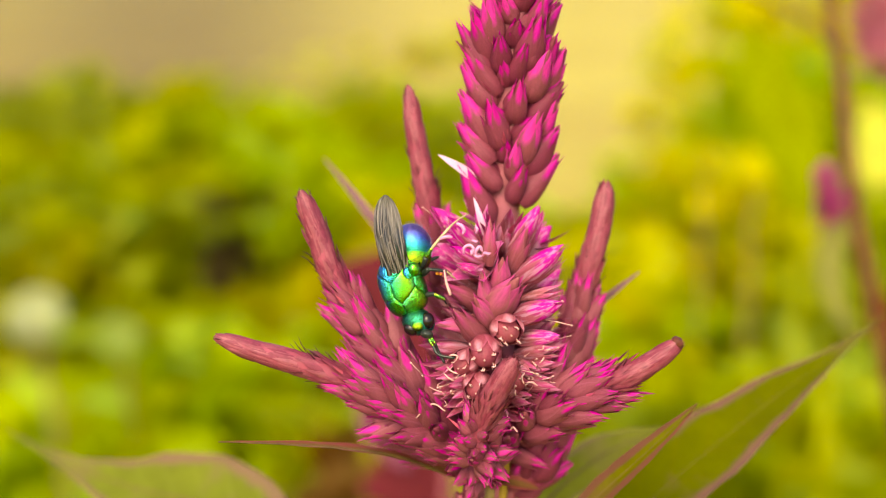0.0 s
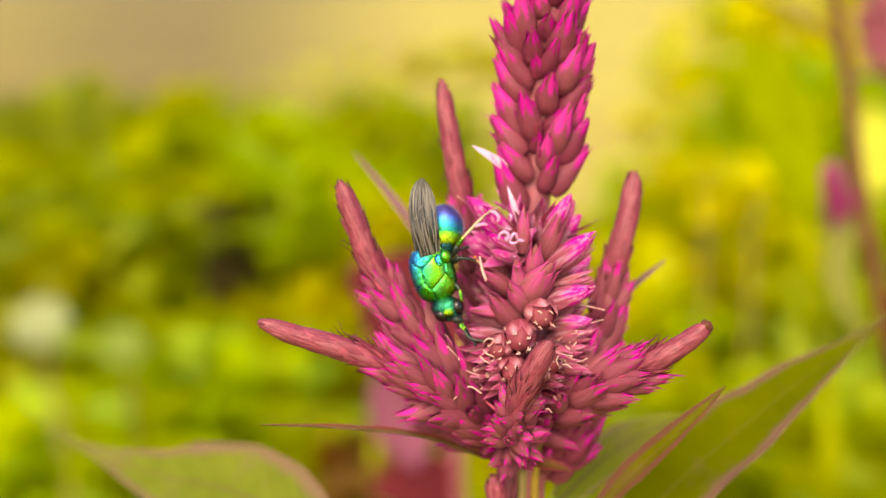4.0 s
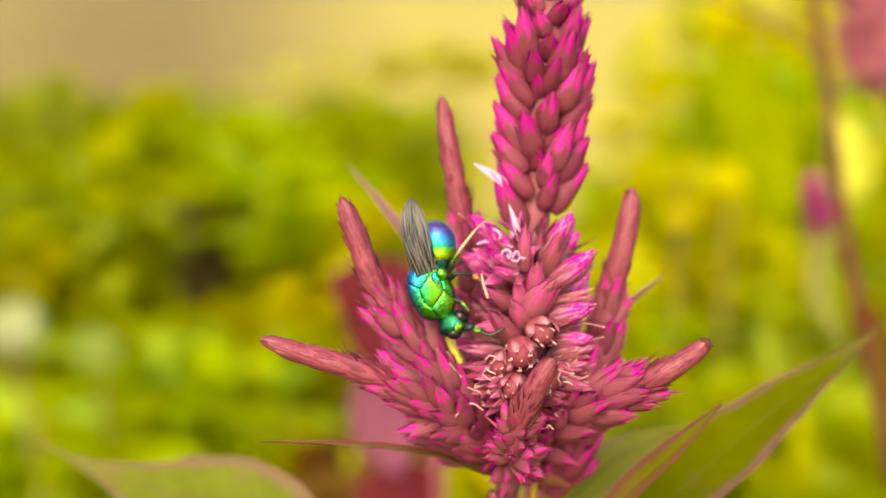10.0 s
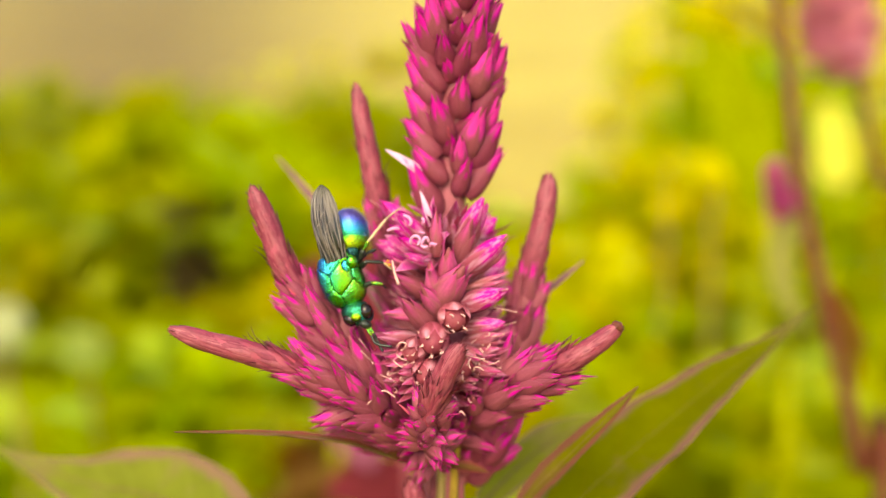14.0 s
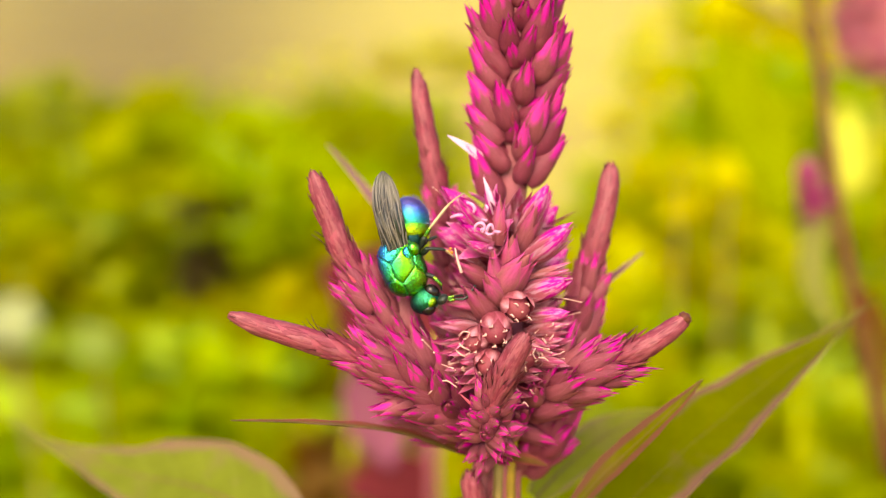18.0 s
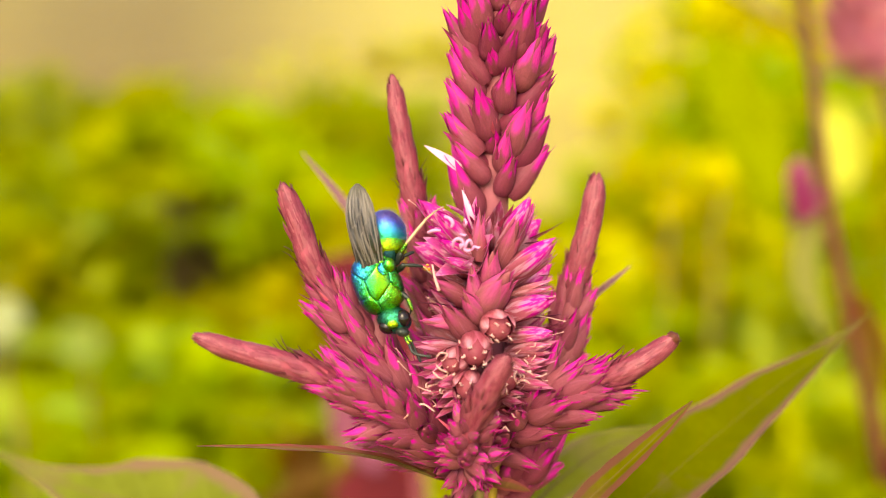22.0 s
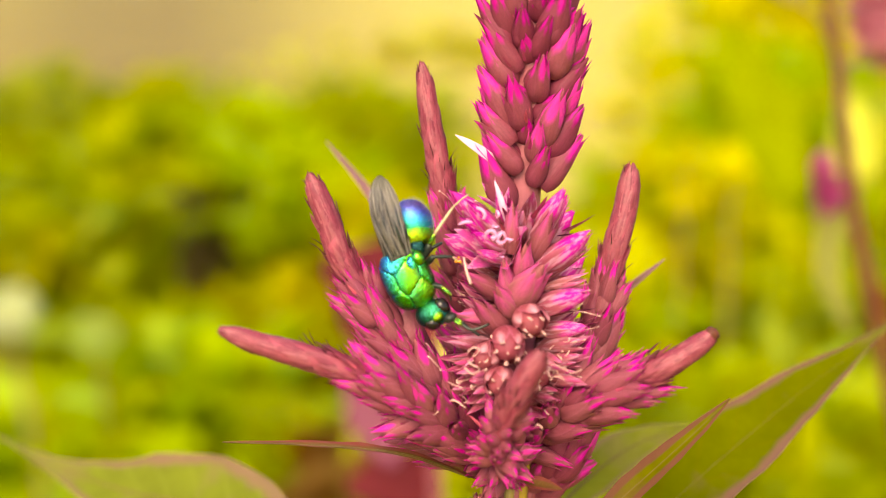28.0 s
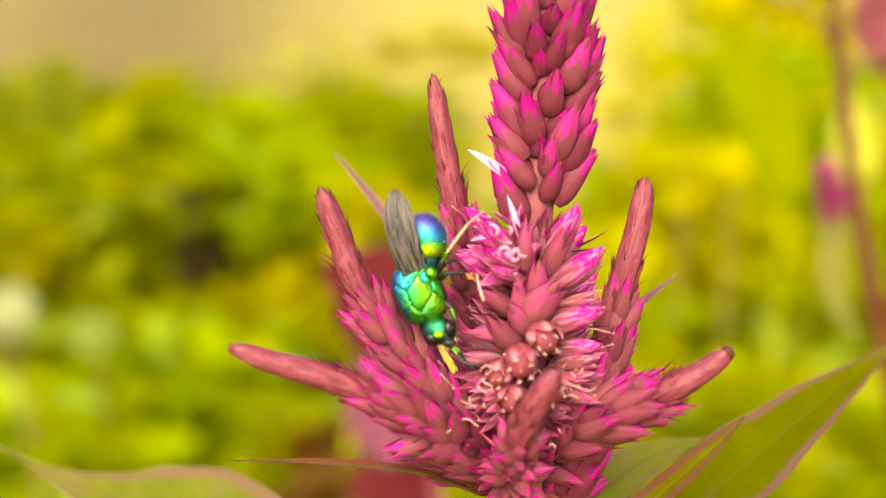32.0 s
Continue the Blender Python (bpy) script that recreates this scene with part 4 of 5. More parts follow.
def side_spike(points, radii, rope_until, buds, bud_len=0.0026, lean=30, scales=420, label="", bud_kind="bud_low", fat=1.0):
    """A side spike from its tip to its base: a catkin of tight scales, then magenta tipped buds."""
    n = 26
    pts = bend(points, n)
    rr = [radii[0] + (radii[1] - radii[0]) * min(1, (i / n) / max(rope_until, 0.01)) ** 0.6 if i / n < rope_until else radii[1] * (1 - 0.45 * (i / n - rope_until)) for i in range(n + 1)]
    rr[0], rr[1], rr[2], rr[3] = rr[0] * 0.55, rr[1] * 0.92, rr[2] * 0.98, rr[3]
    core = part("side_spike", tube(bmesh.new(), pts[::-1], [r * 0.9 for r in rr[::-1]], 12, 0.06), M["rope_core"], plant, label)
    bm = bmesh.new()
    length = sum((a - b).length for a, b in zip(pts, pts[1:]))
    for i in range(scales):
        s = rope_until * 1.35 * (i + 0.5) / scales
        p, t = axis_at(s, pts)
        t = -t
        a = (BACK - t * BACK.dot(t)).normalized()
        az = i * GOLDEN + 0.5 * math.sin(i)
        out = a * math.cos(az) + t.cross(a) * math.sin(az)
        x = s * n
        r = rr[int(x)] + (rr[min(int(x) + 1, n)] - rr[int(x)]) * (x - int(x))
        size = min(random.uniform(0.0011, 0.0019), 0.00025 + 0.9 * s * length)
        s2 = max(s - size / length, 0.0)
        x2 = s2 * n
        r2 = rr[int(x2)] + (rr[min(int(x2) + 1, n)] - rr[int(x2)]) * (x2 - int(x2))
        way = (axis_at(s2, pts)[0] + t * 0.00012 + out * r2 - p - out * r).normalized()
        lift = radians(random.uniform(-1, 3.5) + (14 * random.random() if s > rope_until * 0.95 else 0) + (12 if random.random() < 0.03 and s > rope_until * 0.4 else 0))
        way = (way * math.cos(lift) + out * math.sin(lift)).normalized()
        w = max(size, 0.0008) * random.uniform(0.10, 0.14)
        side = way.cross(out).normalized()
        nrm = side.cross(way)
        b0 = p + out * r * 0.90
        ring = []
        for v, ww, h in ((0.0, 0.7, 0), (0.35, 1.0, 0.16), (0.7, 0.62, 0.14), (1.0, 0.0, 0.0)):
            c = b0 + way * size * v + nrm * w * h
            if ww:
                ring.append([bm.verts.new(c - side * w * ww - nrm * w * 0.35), bm.verts.new(c + nrm * w * 0.16), bm.verts.new(c + side * w * ww - nrm * w * 0.35)])
            else:
                top = bm.verts.new(c)
        for q, (x1, x2) in enumerate(zip(ring, ring[1:])):
            for j in range(2):
                bm.faces.new((x1[j], x1[j + 1], x2[j + 1], x2[j]))
        for j in range(2):
            bm.faces.new((ring[-1][j], ring[-1][j + 1], top))
    part("scale_cover", bm, M["rope"], core, "tight overlapping dark rose scales", kind="stuff")
    for i in range(buds):
        s = rope_until + 0.10 + (0.90 - rope_until) * (i + 0.5) / buds
        p, t = axis_at(s, pts)
        t = -t
        a = (BACK - t * BACK.dot(t)).normalized()
        az = i * GOLDEN + random.uniform(-0.3, 0.3)
        out = a * math.cos(az) + t.cross(a) * math.sin(az)
        k = radians(lean + random.uniform(-16, 18)) * min(1, 0.45 + 1.3 * (s - rope_until))
        way = t * math.cos(k) + out * math.sin(k)
        size = bud_len * (0.62 + 0.5 * min(1, (s - rope_until) * 2.2)) * random.uniform(0.78, 1.28)
        base = p + out * 0.0006
        floret(core, bud_kind, base, base + way * size, fat * random.uniform(0.78, 1.02))
    bracteoles(core, pts, rope_until + 0.08, 0.95, 36, -bud_len * 0.8, lean * 0.7, 0.0006, 0.0011)
    whiskers(core, pts, rr, rope_until)
    return core


side_spike([mm(-14.84, 67.6, -5.93), mm(-11.91, 68.0, -6.98), mm(-8.56, 68.8, -8.10), mm(-4.81, 70.0, -9.89), mm(-1.74, 71.5, -11.95), mm(2.35, 74.5, -14.95)], (0.00050, 0.00092), 0.44, 54, 0.0035, 28, 420, "long dusty rose side spike reaching out level")
side_spike([mm(-9.63, 70.5, 3.49), mm(-8.76, 70.8, 1.21), mm(-7.64, 71.2, -1.92), mm(-5.23, 71.6, -5.73), mm(-2.16, 72.4, -10.01), mm(2.37, 75.0, -15.77)], (0.00062, 0.00090), 0.40, 56, 0.0037, 22, 420, "dusty rose side spike curving upwards")
side_spike([mm(-2.48, 74.5, 11.49), mm(-1.99, 74.8, 8.34), mm(-1.33, 75.2, 4.63), mm(-0.59, 75.6, 0.46), mm(0.67, 76.0, -5.02), mm(2.78, 76.0, -12.6)], (0.00052, 0.00088), 0.45, 40, 0.0032, 24, 420, "slim upright rose side spike behind the insect")
side_spike([mm(11.92, 74.6, 4.51), mm(11.51, 74.6, 1.71), mm(10.66, 74.8, -1.60), mm(9.96, 75.0, -5.37), mm(8.22, 75.6, -10.44), mm(4.82, 76.0, -16.42)], (0.00072, 0.00094), 0.42, 50, 0.0036, 18, 420, "upright dark rose side spike with spiny lower buds")
tipped = side_spike([mm(15.58, 67.8, -6.32), mm(13.83, 68.2, -7.71), mm(11.51, 69.0, -9.09), mm(9.20, 70.2, -10.13), mm(6.80, 71.8, -11.63), mm(4.00, 75.0, -14.72)], (0.00054, 0.00086), 0.38, 44, 0.0036, 30, 420, "short rose side spike with a dark blunt tip")
part("spike_tip", ball(bmesh.new(), mm(15.6, 67.8, -6.24), (0.46, 0.46, 0.36), roll=55, rough=0.2), M["stem_dark"], tipped, "dark blunt tip")
side_spike([mm(4.53, 65.8, -7.34), mm(3.68, 66.4, -8.88), mm(2.83, 67.2, -10.77), mm(2.35, 68.4, -12.71), mm(2.49, 70.2, -14.21), mm(3.04, 74.0, -16.05)], (0.00066, 0.00088), 0.38, 48, 0.0019, 52, 420, "stubby side spike pointing forward", fat=1.5)
side_spike([mm(7.74, 74.0, -12.17), mm(7.44, 74.2, -13.89), mm(6.79, 74.8, -15.85), mm(5.13, 76.0, -18.35)], (0.0005, 0.0009), 0.06, 30, 0.0028, 14, 40, "short magenta side spike low on the stem", bud_kind="spike_bud", fat=0.95)
side_spike([mm(-3.42, 73.5, -11.37), mm(-1.8, 73.8, -13.06), mm(0.25, 74.5, -14.21), mm(2.78, 76.0, -15.76)], (0.0005, 0.0009), 0.08, 26, 0.0030, 26, 40, "short rose side spike low on the stem")

side_spike([mm(1.24, 72.4, -17.87), mm(1.53, 72.8, -19.34), mm(2.13, 74.0, -21.51), mm(3.31, 76.5, -23.93)], (0.0007, 0.0009), 0.5, 14, 0.0022, 24, 260, "small closed side bud on the stem")
random.seed(8)
for i in range(9):
    a = i / 9 * 6.283 + 0.3
    lines = []
    for k in range(0, 15):
        (p, t), r = axis_at(k * 0.018), 0.00155 + 0.00012 * math.sin(k * 0.7 + i)
        side = (BACK - t * BACK.dot(t)).normalized()
        lines.append(p + (side * math.cos(a) + t.cross(side) * math.sin(a)) * r)
    part("stem_ridge", tube(bmesh.new(), lines, taper(0.00042, 14, 1.0, 0.8), 8), M[("stem", "stem_green", "stem_gold")[i % 3]], stem)
# clasping bracts at the foot of the head
for a, b, c, w in ((mm(3.89, 73.0, -16.56), mm(5.46, 72.4, -16.74), mm(6.92, 73.0, -17.21), 0.00055), (mm(2.49, 73.5, -16.67), mm(0.65, 73.0, -16.07), mm(-0.56, 72.6, -15.5), 0.0005)):
    part("bract", blade(bmesh.new(), bend([a, b, c], 10), [w * math.sin(math.pi * min(1, 0.15 + 0.85 * i / 10)) ** 0.7 + 0.00003 for i in range(11)], UP * 0.8 - BACK * 0.6, 0.3), M["leaf_rose"], plant, "rose papery bract")


# ---- leaves of the same plant ----
def leaf(points, half, material, face, label, profile=0.75, fold=0.25, curl=0.0, rib=0.00016, wave=0.06, n=24, power=0.9):
    pts = bend(points, n)
    wid = [half * max(math.sin(math.pi * (0.06 + 0.94 * i / n) ** profile), 0.0) ** power + 0.00005 for i in range(n + 1)]
    ob = part("leaf", blade(bmesh.new(), pts, wid, face, fold, curl, 10, wave), material, plant, label)
    part("midrib", tube(bmesh.new(), [p - face.normalized() * rib * 0.2 for p in pts], taper(rib, n, 1.0, 0.2), 8), M["rib"], ob, "thin reddish midrib")
    return ob


FACE = UP * 0.75 - BACK * 0.65
leaf([mm(11.15, 78.0, -23.78), mm(16.48, 79.0, -19.08), mm(22.17, 81.0, -15.15), mm(27.38, 83.0, -11.85), mm(31.55, 85.0, -9.63), mm(34.84, 86.0, -7.50), mm(37.94, 87.0, -5.46)], 0.0033, M["leaf_olive"], UP * 0.55 - BACK * 0.75 - RIGHT * 0.35, "long olive green leaf with a purple margin", 0.5, 0.25, rib=0.00003, power=1.9)
leaf([mm(8.76, 75.5, -21.35), mm(10.74, 74.0, -18.47), mm(12.41, 73.0, -16.53), mm(14.15, 72.0, -14.56), mm(16.08, 71.4, -12.56), mm(17.73, 71.0, -10.78)], 0.00092, M["leaf_lower"], UP * 0.4 - BACK * 0.8 - RIGHT * 0.3, "narrow folded green leaf with a rose edge", 0.75, 0.5, rib=0.00007)
leaf([mm(6.98, 82.0, -21.72), mm(9.74, 83.0, -19.29), mm(13.11, 84.5, -17.17), mm(16.13, 86.0, -16.14), mm(19.85, 88.0, -15.43)], 0.0019, M["leaf_pale"], UP * 0.7 - BACK * 0.6, "pale green leaf with a dark midrib", 0.75, 0.2)
leaf([mm(-10.40, 82.0, -26.2), mm(-16.70, 86.0, -23.30), mm(-22.40, 90.0, -22.20), mm(-27.80, 93.0, -21.90), mm(-33.20, 96.0, -21.10), mm(-38.90, 99.0, -19.60), mm(-45.60, 102.0, -16.80)], 0.0047, M["leaf_margined"], UP * 0.5 - BACK * 0.85, "broad pale green leaf with a pinkish margin", 0.6, 0.12, power=2.3)
leaf([mm(0.65, 73.0, -16.24), mm(-3.34, 71.8, -14.61), mm(-7.25, 71.0, -13.86), mm(-11.09, 70.4, -13.47), mm(-15.45, 70.0, -13.24)], 0.00070, M["leaf_rose"], UP * 0.97 - BACK * 0.16, "narrow pointed leaf, rose above and green below", 0.7, 0.2, rib=0.00013)
leaf([mm(0.71, 80.0, -8.83), mm(-3.91, 84.0, -0.42), mm(-6.91, 86.5, 3.79), mm(-10.4, 88.0, 7.96)], 0.00042, M["leaf_mauve"], RIGHT * 0.3 - BACK, "narrow mauve leaf behind the head", 0.9, 0.2, rib=0.00015)
leaf([mm(7.81, 80.0, -9.72), mm(10.34, 79.0, -5.65), mm(12.87, 78.4, -3.52), mm(15.1, 78.0, -1.69)], 0.0003, M["leaf_mauve"], UP * 0.5 - BACK, "slim rose leaf tip behind the head", 0.8, 0.2, rib=0.00012)

# ---- the jewel wasp ----
wasp = thing("jewel_wasp", mm(-2.76, 69.2, -2.26), PLAN_TURN)
tagged(wasp, "metallic green and blue cuckoo wasp with folded smoky wings", "wasp")
Z = lambda px: px * 0.0384           # wasp sizes


def plated_body(at, radii, roll, seeds, parent, groove=0.075, sharp=0.10):
    """An egg-shaped trunk split into domed plates with sunk seams: seeds are (place, size, material, name, label)."""
    m = Matrix.Translation(at) @ PLAN_TURN @ pose(0, 0, 0, 0, roll, 0) @ Matrix.Diagonal((*(r / 1000 for r in radii), 1))
    inv = m.inverted()
    heads = []
    for place, size, material, name, label in seeds:
        q = inv @ place
        flat = math.hypot(q.x, q.z)
        if flat < 1 and (place - at).dot(BACK) < 0:
            q.y = -math.sqrt(1 - flat * flat)
        heads.append((q.normalized(), size))
    src = bmesh.new()
    bmesh.ops.create_icosphere(src, subdivisions=6, radius=1.0)
    src.faces.ensure_lookup_table()
    moved, ups, sunk = {}, {}, {}
    for v in src.verts:
        d = sorted((v.co - h).length / w for h, w in heads)
        up = 1 - math.exp(-(d[1] - d[0]) / sharp)
        ups[v.index] = up
        full = (abs(v.co.x) ** 2.7 + abs(v.co.y) ** 2.7 + abs(v.co.z) ** 2.7) ** (-1 / 2.7)
        moved[v.index] = m @ (v.co * full * (1 - groove + groove * up + 0.035 * up * max(0, 1 - d[0] * 1.2) ))
    groups = [[] for _ in seeds]
    for f in src.faces:
        c = f.calc_center_median().normalized()
        sunk[tuple(v.index for v in f.verts)] = sum(ups[v.index] for v in f.verts) / 3 < 0.26
        groups[min(range(len(heads)), key=lambda i: (c - heads[i][0]).length / heads[i][1])].append([v.index for v in f.verts])
    src.free()
    first = None
    for (place, size, material, name, label), faces in zip(seeds, groups):
        bm = bmesh.new()
        used = {i: bm.verts.new(moved[i]) for i in sorted({i for f in faces for i in f})}
        for f in faces:
            bm.faces.new([used[i] for i in f])
        ob = part(name, bm, M[material], first or parent, label)
        ob.data.materials.append(M["seam"])
        ob.data.polygons.foreach_set("material_index", [1 if sunk[tuple(f)] else 0 for f in faces])
        first = first or ob
    return first


thorax = plated_body(mm(-2.75, 69.75, -2.55), (Z(41), Z(36), Z(54)), -21, (
    (mm(-2.68, 67.0, -2.56), 1.02, "dome", "thorax", "glossy green thorax with a golden sheen"),
    (mm(-1.84, 67.6, -3.49), 1.00, "thorax_gold", "collar_plate", "golden green collar"),
    (mm(-1.48, 68.2, -2.35), 0.74, "thorax", "side_plate", "green ribbed side plate"),
    (mm(-1.75, 68.6, -1.26), 0.58, "thorax_gold", "back_plate", ""),
    (mm(-2.39, 67.4, -1.72), 0.34, "thorax_blue", "wing_scale", "turquoise wing scale"),
    (mm(-3.59, 68.2, -1.48), 0.86, "thorax_blue", "back_plate", "turquoise and blue hind plate"),
    (mm(-3.91, 68.4, -2.88), 0.80, "thorax_blue", "side_plate", "blue green side plate"),
    (mm(-3.19, 68.4, -3.98), 0.78, "thorax", "neck_plate", "dark green neck plate"),
    (mm(-3.60, 69.0, -0.80), 0.50, "thorax", "back_plate", ""),
    (mm(-2.91, 74.0, -2.75), 1.5, "thorax_blue", "under_plate", "dark blue underside")), wasp, 0.07, 0.04)
part("waist", ball(bmesh.new(), mm(-1.97, 69.9, -0.72), (Z(18), Z(23), Z(31)), roll=-4, rough=0.15), M["seam"], thorax, "dark waist")
part("neck", ball(bmesh.new(), mm(-2.2, 69.6, -4.21), (Z(22), Z(20), Z(12)), roll=14, rough=0.04), M["thorax"], thorax, "dark green neck")
# abdomen of overlapping rings
abdomen = part("abdomen", ball(bmesh.new(), mm(-2.14, 70.3, 0.16), (Z(36), Z(32), Z(42)), roll=-8, rough=0.02, segs=28), M["gaster"], wasp, "abdomen shading from gold green to violet blue", pivot=mm(-1.7, 69.8, -0.66))
part("abdomen_ring", ball(bmesh.new(), mm(-2.12, 70.2, -0.62), (Z(35), Z(32), Z(30)), roll=-8, rough=0.03), M["ring"], abdomen, "gold green first ring")
bm = bmesh.new()
random.seed(3)
for i in range(650):
    d = Vector((random.gauss(0, 1), random.gauss(0, 1), random.gauss(0, 1))).normalized()
    p = mm(-2.14, 70.3, 0.16) + PLAN_TURN @ pose(0, 0, 0, 0, -8, 0) @ (Vector((d.x * Z(36), d.y * Z(32), d.z * Z(42))) / 1000)
    q = p + PLAN_TURN @ (d + Vector((0, 0, 0.7))).normalized() * random.uniform(0.00014, 0.0003)
    s = (q - p).orthogonal().normalized() * 0.000011
    bm.faces.new([bm.verts.new(x) for x in (p - s, p + s, q)])
part("hairs", bm, M["hair"], abdomen, "fine pale hairs", kind="stuff")


part("scutellum", ball(bmesh.new(), mm(-1.96, 68.7, -1.37), (0.46, 0.40, 0.52), roll=-20, rough=0.05), M["dome"], thorax, "lime green shield between the wings")
bm = bmesh.new()
random.seed(4)
for i in range(500):
    d = Vector((random.gauss(0, 1), random.gauss(0, 1), random.gauss(0, 1))).normalized()
    p = mm(-2.75, 69.75, -2.55) + PLAN_TURN @ pose(0, 0, 0, 0, -21, 0) @ (Vector((d.x * Z(40), d.y * Z(35), d.z * Z(53))) / 1000)
    q = p + PLAN_TURN @ (d + Vector((0, 0, random.uniform(-0.6, 0.6)))).normalized() * random.uniform(0.00010, 0.00026)
    t = (q - p).orthogonal().normalized() * 0.000009
    bm.faces.new([bm.verts.new(x) for x in (p - t, p + t, q)])
part("hairs", bm, M["hair"], thorax, "fine pale hairs", kind="stuff")


def pleat(bm, face):
    """Fine lengthwise folds across a wing."""
    uv, up, lift = bm.loops.layers.uv.active, face.normalized(), {}
    for f in bm.faces:
        for loop in f.loops:
            u, v = loop[uv].uv
            lift[loop.vert] = math.sin(u * 46 + 3 * math.sin(v * 4)) * 0.00003 + math.sin(u * 19 + v * 5) * 0.00003
    for vert, h in lift.items():
        vert.co += up * h
    return bm


def wing(points, half, face, label):
    n = 18
    pts = bend(points, n)
    wid = [half * (0.78 + 0.22 * math.sin(math.pi / 2 * min(1, 0.08 + 1.5 * i / n)) ** 1.2) * (1 if i < n - 7 else (1 - ((i - n + 7) / 7.05) ** 2) ** 0.5) for i in range(n + 1)]
    ob = part("wing", pleat(blade(bmesh.new(), pts, wid, face, 0.05, -0.16, 24, 0.03), face), M["wing"], wasp, label)
    for s0, s1, a, b in ((0.0, 0.0, 0.0, 0.9), (-0.85, -0.9, 0.0, 0.86), (0.85, 0.9, 0.0, 0.8), (-0.5, -0.35, 0.1, 0.75), (0.45, 0.35, 0.2, 0.85), (-0.3, 0.4, 0.45, 0.62), (-0.7, -0.1, 0.55, 0.7)):
        line = []
        for i in range(9):
            x = (a + (b - a) * i / 8) * n
            k = min(int(x), n - 1)
            p, w = pts[k].lerp(pts[k + 1], x - k), wid[k]
            t = (pts[k + 1] - pts[k]).normalized()
            side = t.cross(face).normalized()
            s = s0 + (s1 - s0) * i / 8 + 0.06 * math.sin(i)
            line.append(p + side * s * w + face.normalized() * (0.05 * abs(s) - 0.16 * s * s) * w)
        part("vein", tube(bmesh.new(), line, taper(0.00004, 8, 1.0, 0.7), 6), M["vein"], ob)
    return ob


wings = [wing([mm(-2.96, 68.5, -1.63), mm(-3.29, 68.2, -0.26), mm(-3.66, 68.1, 1.55), mm(-3.87, 68.4, 3.64)], Z(26) / 1000, RIGHT * 0.25 - BACK, "smoky brown veined forewing"),
         wing([mm(-3.59, 68.9, -1.41), mm(-3.81, 68.7, 0.04), mm(-4.03, 68.6, 1.56), mm(-4.16, 68.8, 2.94)], Z(18) / 1000, RIGHT * 0.1 - BACK, "smoky brown veined wing below the other")]

# head with eyes, mouth and feelers
head = part("head", ball(bmesh.new(), mm(-1.69, 69.4, -4.97), (Z(30), Z(26), Z(24)), roll=14, rough=0.03), M["head"], wasp, "blue green head", pivot=mm(-2.04, 69.4, -4.27))
part("eye", ball(bmesh.new(), mm(-1.07, 68.9, -4.85), (Z(13), Z(13), Z(15)), roll=0), M["eye"], head, "large dark eye")
part("eye", ball(bmesh.new(), mm(-2.14, 69.0, -5.4), (Z(14), Z(13), Z(12)), roll=30), M["eye"], head, "large dark eye")
part("face_plate", ball(bmesh.new(), mm(-1.71, 68.55, -5.17), (Z(10), Z(5), Z(10)), roll=0, rough=0.05), M["ring"], head, "shining green hollow of the face")
part("jaw", ball(bmesh.new(), mm(-1.1, 68.6, -5.71), (Z(12), Z(12), Z(8)), roll=10, rough=0.1), M["leg_dark"], head, "black jaws")
for i, (a, b, c, e) in enumerate(((mm(-0.95, 68.8, -5.91), mm(-0.68, 68.5, -6.5), mm(-0.3, 68.2, -7.07), mm(0.75, 68.0, -7.28)), (mm(-0.8, 68.9, -5.92), mm(-0.53, 68.7, -6.36), mm(-0.31, 68.8, -6.91), mm(0.08, 68.6, -7.65)))):
    feeler = part("feeler", tube(bmesh.new(), bend([b, c, e], 14), [0.00009 * (1.15 if k % 2 else 0.95) for k in range(15)], 8), M["leg_dark"], head, "dark jointed feeler", pivot=a)
    part("feeler_base", tube(bmesh.new(), bend([a, a.lerp(b, 0.5) - RIGHT * 0.00005, b], 5), taper(0.00014, 5, 1.0, 0.8), 8), M["leg_green"], feeler, "yellow green base joint")


def limb(label, *joints, pivot=None):
    """A jointed leg: (start, end, radius in mm, material) for each joint."""
    ob = None
    for i, (a, b, r, material) in enumerate(joints):
        n = 6
        bm = tube(bmesh.new(), bend([a, a.lerp(b, 0.5) + UP * (a - b).length * 0.01, b], n), [r / 1000 * (0.75 + 0.45 * math.sin(math.pi * min(1, 0.2 + 0.7 * k / n))) for k in range(n + 1)], 9)
        if ob is None:
            ob = part("leg", bm, M[material], wasp, label, pivot=joints[0][0])
        else:
            part("leg_joint", bm, M[material], ob)
    return ob


limb("straw coloured hind leg", (mm(-1.47, 69.6, -1.27), mm(-1.15, 69.2, -0.58), 0.20, "leg_dark"), (mm(-1.15, 69.2, -0.58), mm(-0.76, 68.9, 0.04), 0.13, "leg_green"), (mm(-0.8, 68.9, 0.0), mm(0.61, 69.2, 1.65), 0.095, "leg_straw"), (mm(0.61, 69.2, 1.65), mm(1.16, 69.5, 2.08), 0.06, "leg_straw"), (mm(1.16, 69.5, 2.08), mm(1.71, 69.9, 2.4), 0.05, "leg_straw"))
limb("dark hind leg", (mm(-1.4, 70.2, -1.05), mm(-1.01, 70.2, -0.82), 0.18, "leg_dark"), (mm(-1.01, 70.2, -0.82), mm(-0.31, 70.4, -0.55), 0.10, "leg_dark"))
